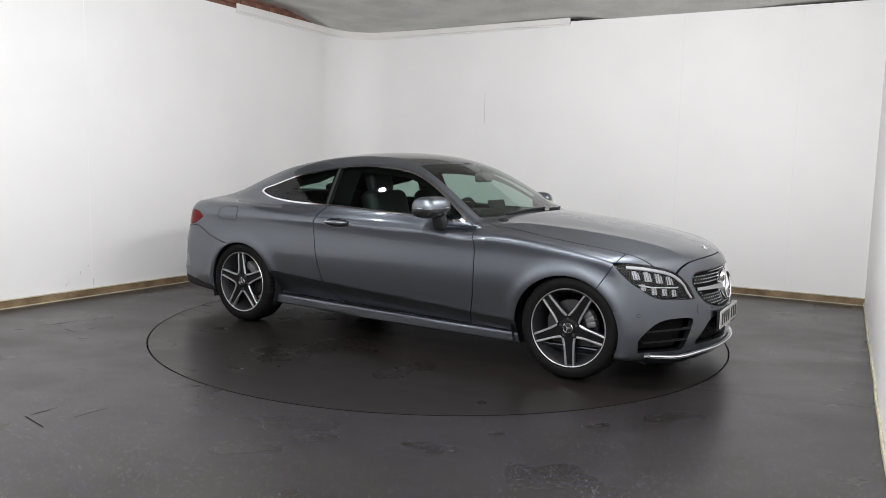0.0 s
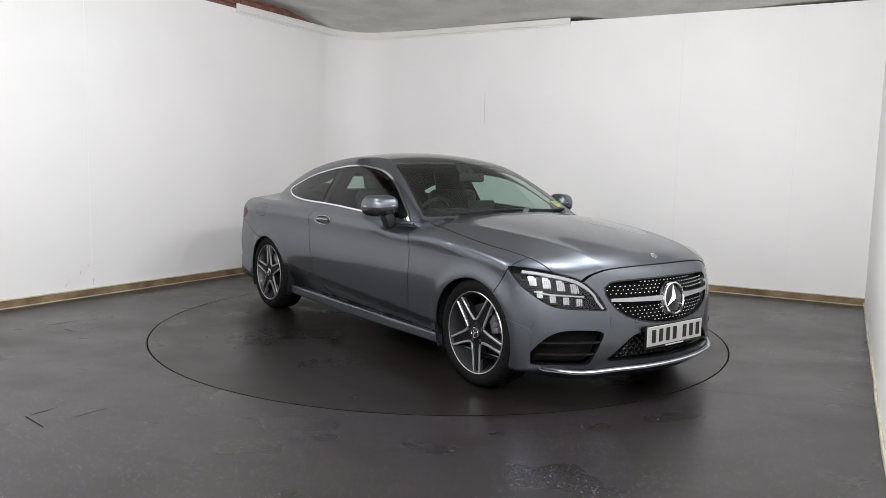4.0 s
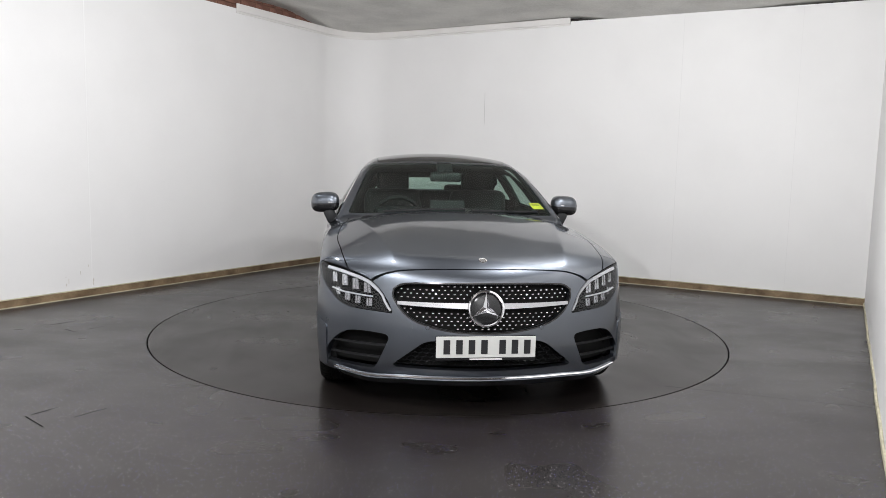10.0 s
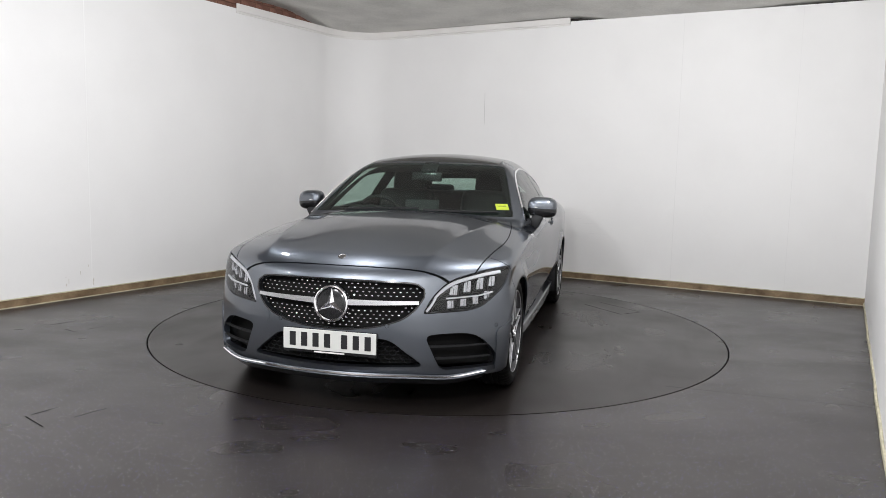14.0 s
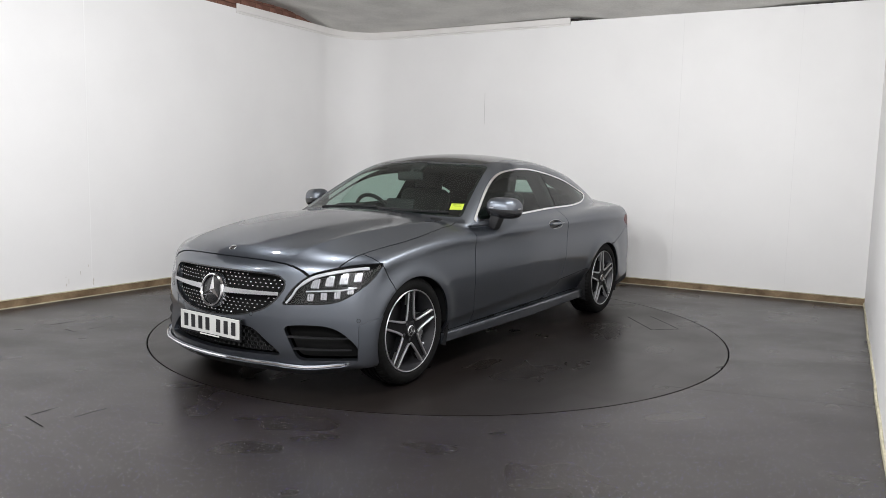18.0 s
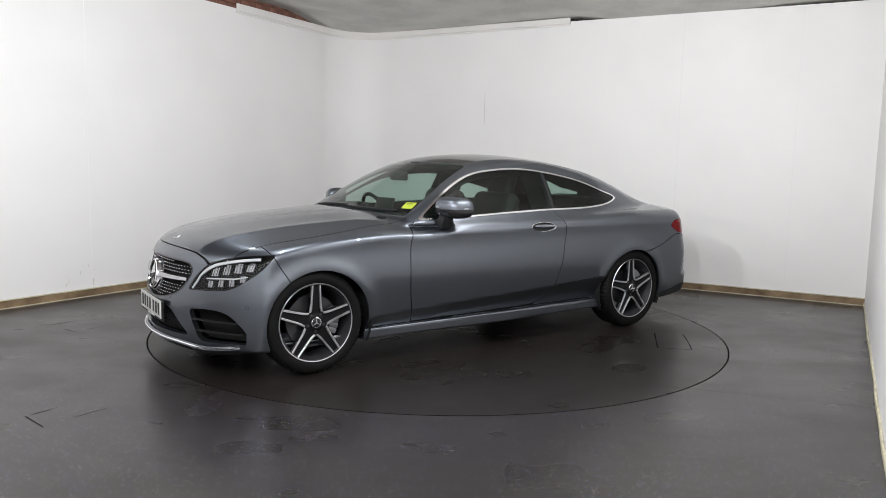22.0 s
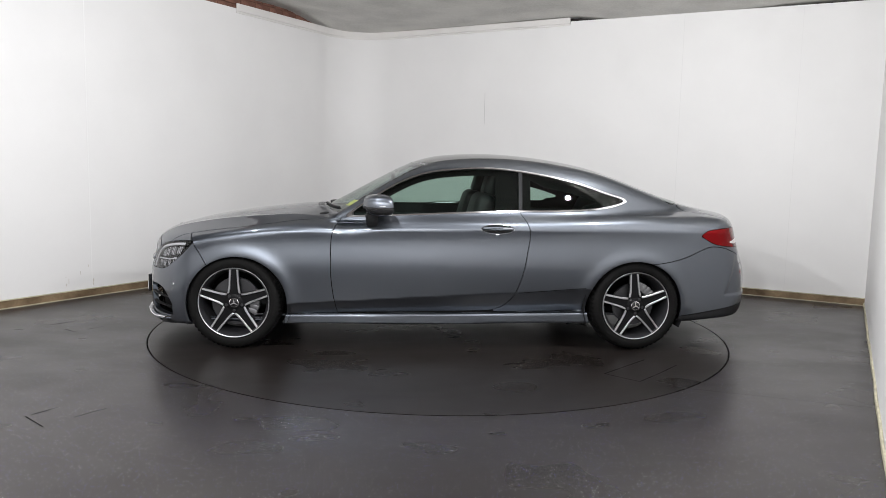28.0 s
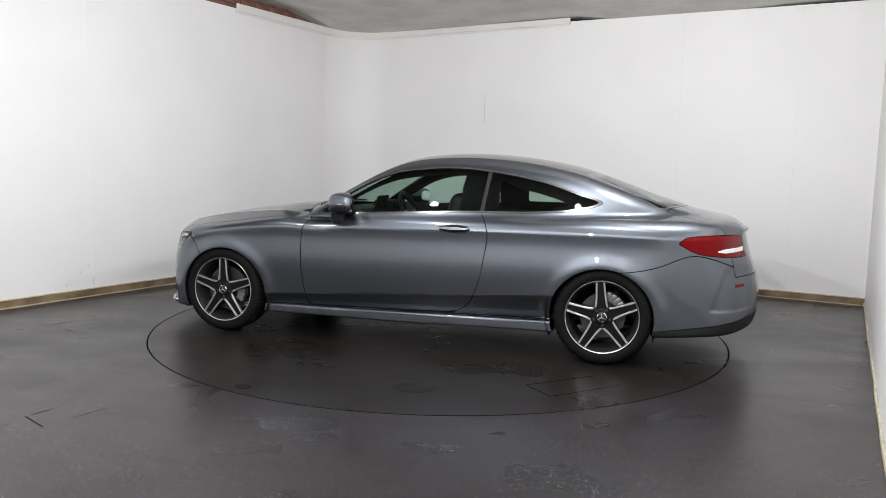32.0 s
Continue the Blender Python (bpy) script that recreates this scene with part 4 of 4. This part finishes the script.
# headlamps
for s in (False, True):
    k = dict(mirror=s)
    lamp = panel("headlamp", HALF, [inset(headlamp, .002)], SLOT, car, "clear headlamp with black inside and silver reflectors", depth=0, push=-.06, **k)
    panel("lens", HALF, [inset(headlamp, .001)], LENS, lamp, "clear headlamp lens", depth=.004, **k)
    v, f = clip(*HALF, headlamp)
    if s:
        v, f = v * [1, -1, 1], f[:, ::-1]
    nor = slope(body, v)
    nor /= np.linalg.norm(nor, axis=1)[:, None]
    vv, ff, nn = edged(v - nor * .004, f, nor, .058)
    raw("housing", vv, ff[len(f):], MATT, lamp, "", nn)
    us = np.linspace(-1.575, -.93, 26)
    strip = [lamp_at(u, max(HTOP(u) - .016 - .012 * (u < -1.5), HBOT(u) + .008)) for u in us]
    part("light_strip", ribbon(strip, [.013 + .006 * (u > -1.45) for u in us], .016, .006, s), WHITE, lamp, "white light strip", smooth=True)
    us = np.linspace(-1.42, -1.03, 14)
    part("divider", ribbon([lamp_at(u, .604 + .03 * (u + 1.42) + .09 * max(u + 1.15, 0)) for u in us], .008, .018, .01, s), WHITE, lamp, "white reflector bar", smooth=True)
    for i in range(4):
        u0 = -1.385 + .112 * i
        low, high = .622 + .012 * i, min(HTOP(u0 + .05) - .030, .712)
        bm = bmesh.new()
        for k in range(4):
            du = .0165 * k
            pts = [lamp_at(u0 + du + .016 * q, low + (high - low - .012 * (k == 0)) * q) for q in np.linspace(0, 1, 6)]
            ribbon(pts, .0115, .036 + .004 * (k % 2), .011, s, bm)
        part("reflector", bm, LIT, lamp, "ribbed silver reflector block", smooth=True)
    for i in range(4):
        u0 = -1.41 + .104 * i
        low = .552 + .008 * i + .016 * max(i - 2, 0)
        bm = bmesh.new()
        for k in range(3):
            pts = [lamp_at(u0 + .0165 * k + .006 * q, low + .040 * q) for q in np.linspace(0, 1, 4)]
            ribbon(pts, .0125, .034 + .004 * (k % 2), .011, s, bm)
        part("projector", bm, LIT, lamp, "small silver lower reflector", smooth=True)

# grille: dark mesh, bright pins, bar and badge
gr = panel("grille", HALF, [inset(grille, -.004)], GAP, car, "black grille with bright pins and a silver bar", both=True, depth=0, push=-.045)
tagged(gr, "black grille with rows of bright pins")
edge = [(y, GT(y) + .002) for y in np.linspace(0, .44, 16)] + [(.474, .652)] + [(y, GB(y) - .003) for y in np.linspace(.477, 0, 26)]
for s in (False, True):
    part("grille_frame", ribbon([nose(y, z) for y, z in edge], .010, .008, .009, s), BLACK, gr, "gloss black grille frame", smooth=True)
pin = None
bar_z = lambda y: .576 + .015 * abs(y)
for row in range(14):
    z = .676 - .0198 * row
    n_cols = 15
    for col in range(-n_cols, n_cols + 1):
        y = .0325 * (col + (.5 if row % 2 else 0))
        p0 = np.array([[2.1, abs(y), z]])
        if grille(p0)[0] > -.011 or abs(z - bar_z(y)) < .02 + .02 * (1 - abs(y) / .46) or math.hypot(y, z - .566) < .104:
            continue
        p, n = nose(abs(y), z)
        if y < 0:
            p.y, n.y = -p.y, -n.y
        if pin is None:
            bm = bmesh.new()
            bmesh.ops.create_icosphere(bm, subdivisions=2, radius=1, matrix=Matrix.Diagonal((.0064, .0043, .004, 1)))
            pin = part("pin", bm, CHROME, gr, "bright grille pin", smooth=True)
            ob = pin
        else:
            ob = new("pin", pin.data)
            ob.parent = gr
        ob.matrix_basis = facing(p - n * .018, n)
for s in (False, True):
    ys = np.linspace(.09, .452, 12)
    part("grille_bar", ribbon([nose(y, bar_z(y)) for y in ys], [.038 - .016 * (y - .09) / .36 for y in ys], .012, .02, s), SATIN, gr, "satin silver grille bar", smooth=True)
p, n = nose(0, .566)
B = facing(p, (n + Vector((.3, 0, 0))).normalized())
part("badge_plate", lathe([(0, .006), (.07, .006), (.08, .0), (.086, -.03)], 48, "Z"), BLACK, gr, "dark round badge", smooth=True, turn=B)
part("badge_ring", lathe([(.082, -.02), (.082, .01), (.087, .016), (.094, .013), (.099, -.002), (.101, -.03)], 64, "Z"), CHROME, gr, "bright badge ring", smooth=True, turn=B)
bm = bmesh.new()
for i in range(3):
    a = math.pi / 2 + i * 2 * math.pi / 3
    tip = bm.verts.new((.083 * math.cos(a), .083 * math.sin(a), .009))
    l, r = (bm.verts.new((.019 * math.cos(a + q), .019 * math.sin(a + q), .006)) for q in (1.047, -1.047))
    c = bm.verts.new((0, 0, .024))
    bm.faces.new((c, tip, l)), bm.faces.new((c, r, tip))
part("badge_star", bm, CHROME, gr, "bright three-pointed badge", turn=B)

# intakes
for name, field, lbl in (("lower_intake", low_intake, "black honeycomb lower intake"), ("side_intake", side_intake, "black side intake with slats"), ("side_intake", side_intake, "black side intake with slats")):
    s = name == "side_intake" and any(o.name == "side_intake" for o in car.children)
    q = panel(name, HALF, [inset(field, -.004)], GAP, car, lbl, both=name == "lower_intake", depth=0, push=-.075, mirror=s)
    if name == "lower_intake":
        bm = bmesh.new()
        for row in range(7):
            for col in range(-14, 15):
                y, z = .038 * (col + .5 * (row % 2)), .25 + .0215 * row
                if low_intake(np.array([[2.1, abs(y), z]]))[0] > -.012:
                    continue
                p, n = nose(abs(y), z)
                tube([(p.x - .03, y + .0195 * math.cos(a), z + .0125 * math.sin(a)) for a in (math.pi / 3 * k + math.pi / 6 for k in range(6))], .0022, bm, 4, True)
        part("honeycomb", bm, BLACK, q, "black honeycomb mesh")
    else:
        for zz, y0 in ((.350, .515), (.285, .545)):
            ys = np.linspace(y0, .80, 9)
            part("slat", ribbon([nose(y, zz + .02 * (.7 - y)) for y in ys], [.005 + .018 * (.80 - y) for y in ys], .022, .022, s), MATT, q, "black slat", smooth=True)
# chin lip with its bright strip
for s in (False, True):
    ys = np.concatenate([np.linspace(0, .6, 12), np.linspace(.65, .80, 6)])
    line = []
    for y in ys:
        z = .196 - .012 * bump(y, .60, .12) + .05 * max(y - .66, 0)
        p, n = nose(y, max(z, .2))
        line.append((Vector((p.x + .012, y, z)), Vector((n.x, n.y, .75)).normalized()))
    part("chin_lip", ribbon([(p, n) for p, n in line], .03, .05, .058, s), PAINT, car, "grey painted chin lip", smooth=True)
    part("chin_strip", ribbon([(p - Vector((0, 0, .005)), n) for p, n in line], .009, -.010, .014, s), CHROME, car, "bright chin strip", smooth=True)

# number plate with plain bars
p, n = nose(0, .37)
plate = part("number_plate", box((.006, .52, .111), (2.188, 0, .3715), .002), PLATE, car, "white front number plate with dark characters as bars")
part("plate_holder", box((.02, .524, .128), (2.176, 0, .364), .004), BLACK, plate, "black plate holder")
for i, y in enumerate((-.205, -.14, -.075, -.01, .085, .15, .215)):
    part("bar", box((.004, .034, .074), (2.1915, y, .3725)), INK, plate)
part("bar", box((.003, .17, .007), (2.1865, 0, .3075)), TRIM, plate)

# sensors, tow cover, bonnet badge
for y, z in ((.86, .0), (.30, .463), (-.30, .463)):
    p, n = nose(abs(y), z) if z else flank(1.84, .447)
    for s in ((False, True) if not z else (y < 0,)):
        m = facing(p, n)
        part("parking_sensor", lathe([(0, .0020), (.0085, .0020), (.0098, .0005), (.011, -.004)], 20, "Z"), PAINT, car, "small round parking sensor", smooth=True, turn=flipped(m) if s else m)
        part("sensor_ring", lathe([(.0098, .0003), (.0100, .0012), (.0112, .0012), (.0115, -.003)], 20, "Z"), GAP, car, smooth=True, turn=flipped(m) if s else m)


def tow_cover(p):
    return (((np.abs(Y(p) - .42) / .042) ** 4 + (np.abs(Z(p) - .462) / .034) ** 4) - 1) * .01


panel("tow_cover", HALF, [tow_cover, lambda p: 1.9 - X(p)], PAINT, car, "small painted towing-eye cover", mirror=True, push=.0025, depth=.004)
p, n = upper(2.013, 0)
m = facing(p, n, (1, 0, 0))
badge = part("bonnet_badge", lathe([(0, .003), (.017, .003), (.018, .0045), (.0225, .004), (.0235, -.002)], 32, "Z"), CHROME, car, "small bright bonnet badge", smooth=True, turn=m)

# bumper blades ahead of the front wheels
def blade(p):
    return smax(smax(1.60 - X(p), X(p) - 1.842, .02), smax(.195 - Z(p), Z(p) - .437 - .3 * (1.8 - X(p)), .02), .03)


sided("bumper_blade", [blade, lambda p: .5 - Y(p)] + cut, PAINT, "grey painted bumper blade", push=.006, depth=.014)

# tail lamps
for s in (False, True):
    lamp = panel("tail_lamp", HALF, [inset(tail_lamp, .001)], RED, car, "red tail lamp with a white band", mirror=s, depth=.02)
    pts = [tail_at(y, .792 - .012 * (y - .5)) for y in np.linspace(.49, .79, 12)]
    part("white_band", ribbon(pts, [.03] * 10 + [.022, .008], .001, .003, s), TRIM, lamp, "white reversing light band", smooth=True)
    m = [flank(x, .575) for x in (-2.28, -2.32)]
    pts = [tail_at(y, .565) for y in np.linspace(.62, .72, 5)]
    part("reflector", ribbon(pts, .02, .0, .003, s), RED, car, "small red bumper reflector", smooth=True)
    p, n = tail_at(.56, .30)
    part("exhaust_tip", box((.07, .12, .04), (p.x + .062, (-1 if s else 1) * .52, .285), .014), CHROME, car, "bright exhaust tip", smooth=True)

# door handles
def dish(p, a=.116, b=.0315):
    return (np.sqrt(((X(p) + .402) / a) ** 2 + ((Z(p) - .864) / b) ** 2) - 1) * b


for s in (False, True):
    h = panel("door_handle", HALF, [dish, lambda p: .6 - Y(p)], BLACK, car, "recessed door handle with a bright rim", mirror=s, depth=0, push=-.012)
    ring = [flank(-.402 + .118 * math.cos(q), .864 + .0335 * math.sin(q)) for q in np.linspace(0, 2 * math.pi, 41)]
    pts = [(p.x, (-1 if s else 1) * (p.y + .002), p.z) for p, n in ring[:-1]]
    part("rim", tube(pts, .0024, None, 6, True), CHROME, h, "bright rim", smooth=True)
    xs = np.linspace(-.505, -.298, 14)
    line = [flank(x, .866) for x in xs]
    part("grip", ribbon(line, [.010 + .016 * math.sin(math.pi * (i + .6) / 14.2) for i in range(14)], -.006, .018, s), PAINT, h, "grey painted grip", smooth=True)
    part("grip_strip", ribbon([(p - Vector((0, 0, .001)), n) for p, n in line], .0025, -.0225, .003, s), CHROME, h, smooth=True)

# door mirrors, swept back towards their tips
def swept(p): return p[..., 0] + .3 * (p[..., 1] - .905)


def mirror_form(p):
    x, y, z = (swept(p) - .42) / .097, (p[..., 1] - .893) / .102, (p[..., 2] - 1.012 + .05 * (p[..., 1] - .905)) / .080
    z = np.where(z < 0, z * 1.2, z)
    x = np.where(x < 0, x * 1.05, x * .95)
    r = (np.abs(x) ** 2.8 + np.abs(y) ** 3.4 + np.abs(z) ** 2.7) ** (1 / 2.8) - 1
    return smax(r * .07, .337 - swept(p), .02)


MV = skin(mirror_form, (.28, .76, .92), (.56, 1.05, 1.13), .009)
for s in (False, True):
    def bit(name, fields, mat, parent, label="", push=0.0):
        v, f = MV
        for q in fields:
            v, f = clip(v, f, q)
        nor = slope(mirror_form, v)
        nor /= np.linalg.norm(nor, axis=1)[:, None]
        v = v + nor * push
        if s:
            v, f, nor = v * [1, -1, 1], f[:, ::-1], nor * [1, -1, 1]
        return raw(name, v, f, mat, parent, label, nor)

    low = lambda p: Z(p) - 1.010 - .05 * (.95 - Y(p))
    m = bit("door_mirror", [flip(low), lambda p: .345 - swept(p)], PAINT, car, "grey painted door mirror on a black foot")
    bit("base_shell", [inset(low, 0), lambda p: .345 - swept(p)], BLACK, m, "black lower shell")
    bit("mirror_glass", [lambda p: swept(p) - .345], CHROME, m, "mirror glass")
    bit("indicator", [lambda p: np.abs(low(p) - .008) - .0022, lambda p: .41 - swept(p), lambda p: .84 - Y(p)], CHROME, m, "clear indicator strip", .002)
    sy = -1 if s else 1
    part("foot", box((.085, .075, .10), (.475, sy * .852, .925), .018, Matrix.Rotation(sy * -.45, 4, "X")), MATT, m, "black mirror foot", smooth=True)

# joint between sill and rear wing
for s in (False, True):
    part("joint", ribbon([flank(x, .411 - .083 * (x + .56)) for x in np.linspace(-.57, -1.05, 10)], .0045, .0008, .0014, s), GAP, car, "thin dark panel joint")

# cowl and wipers
panel("cowl", HALF, [flip(bonnet, G), flip(windscreen), lambda p: .6 - X(p), lambda p: Y(p) - YB(X(p)) + .01, lambda p: X(p) - 1.2, lambda p: .9 - Z(p), lambda p: Y(p) - .56 - .24 * (X(p) - .12)], MATT, car, "black cowl panel", both=True, depth=.004, push=-.006)
for y0, y1 in ((-.48, .08), (.12, .62)):
    pts = [upper(.86 - .28 * y * y - .012 - .03 * ((y - y0) / (y1 - y0)), y) for y in np.linspace(y0, y1, 9)]
    part("wiper", ribbon(pts, [.018] * 4 + [.012] * 5, -.002, .010), MATT, car, "black windscreen wiper", smooth=True)

# yellow slip on the windscreen
p, n = on_skin(lambda s: (s, .632, 1.026), .2, 1.2)
slip = part("notice", box((.09, .074, .002), (0, 0, -.006)), YELLOW, car, "yellow paper notice with dark bars", turn=facing(p, n))
for k in range(2):
    part("bar", box((.06, .003, .001), (0, .022 - .016 * k, -.0045)), INK, slip, turn=facing(p, n))

# ---- cabin ----
def rounded(size, at, bevel, turn=None):
    return box(size, at, bevel, turn, segments=4)


lean = Matrix.Rotation(radians(-16), 4, "Y")
for y in (.36, -.36):
    seat = part("front_seat", rounded((.52, .50, .16), (.02, y, .50), .06), LEATHER, car, "black leather front seat", smooth=True)
    part("backrest", rounded((.16, .48, .62), (-.29, y, .80), .07, lean), LEATHER, seat, smooth=True)
    part("headrest", rounded((.10, .27, .19), (-.41, y, 1.165), .045, lean), LEATHER, seat, "black leather headrest", smooth=True)
    for d in (-.06, .06):
        part("post", tube([(-.355, y + d, 1.02), (-.40, y + d, 1.12)], .007), STEEL, seat)
bench = part("rear_seat", rounded((.5, 1.14, .18), (-1.0, 0, .52), .06), LEATHER, car, "black leather rear bench", smooth=True)
part("backrest", rounded((.16, 1.14, .55), (-1.30, 0, .80), .06, Matrix.Rotation(radians(-24), 4, "Y")), LEATHER, bench, smooth=True)
for y in (.33, -.33):
    part("headrest", rounded((.09, .26, .12), (-1.42, y, 1.06), .035, lean), LEATHER, bench, smooth=True)
part("parcel_shelf", box((.5, 1.0, .03), (-1.62, 0, .97), .005), CABIN, car, "black parcel shelf")
part("cabin_floor", box((2.4, 1.4, .04), (-.35, 0, .28), .005), CABIN, car, "black cabin floor")
dash = part("dashboard", rounded((.5, 1.36, .30), (.66, 0, .80), .09), CABIN, car, "black dashboard", smooth=True)
part("screen", box((.014, .26, .13), (.46, 0, .985), .008, lean), MATT, dash, "black display screen")
part("cluster_hood", rounded((.2, .34, .08), (.52, -.36, .955), .03), CABIN, dash, smooth=True)
part("centre_console", rounded((.9, .22, .22), (.05, 0, .5), .05), CABIN, car, "black centre console", smooth=True)
T = pose(.33, -.36, .90, 0, -66, 0)
wheel_rim = part("steering_wheel", tube([(.175 * math.cos(q), .175 * math.sin(q), 0) for q in np.linspace(0, 2 * math.pi, 37)[:-1]], .015, None, 10, True), LEATHER, car, "black three-spoke steering wheel", smooth=True, turn=T)
part("hub", rounded((.15, .16, .05), (0, 0, -.015), .02), LEATHER, wheel_rim, smooth=True, turn=T)
for q in (90, 270, 180):
    a = radians(q)
    part("spoke", box((.12, .03, .02), (.11 * math.cos(a), .11 * math.sin(a), -.005), .005, Matrix.Rotation(a, 4, "Z")), SATIN, wheel_rim, "satin silver spoke", turn=T)
rear_mirror = part("rear_view_mirror", rounded((.035, .235, .07), (.33, 0, 1.215), .016), BLACK, car, "black rear-view mirror", smooth=True)
part("stalk", tube([(.34, 0, 1.22), (.30, 0, 1.262)], .012), BLACK, rear_mirror)
part("sensor_housing", rounded((.14, .12, .03), (.23, 0, 1.283), .012, Matrix.Rotation(radians(28), 4, "Y")), MATT, car, "black sensor housing", smooth=True)
for s in (1, -1):
    part("door_card", box((1.2, .05, .5), (.05, s * .735, .715), .02, Matrix.Rotation(radians(-s * 4), 4, "X")), CABIN, car, "black inner door trim", smooth=True)
part("rear_bulkhead", box((.03, 1.4, .6), (-1.5, 0, .66)), CABIN, car)
part("firewall", box((.03, 1.4, .62), (.92, 0, .6)), CABIN, car)

panel("fuel_flap", HALF, [fuel], PAINT, car, "painted fuel filler flap", mirror=True, depth=.006)



def motions():
    for thing, base in ((turntable, Matrix()), (car, CAR_AT)):
        walk(thing, [(t, pose(*TABLE, 0, 0, 0, a) @ base) for t, a in TURNS])


motions()
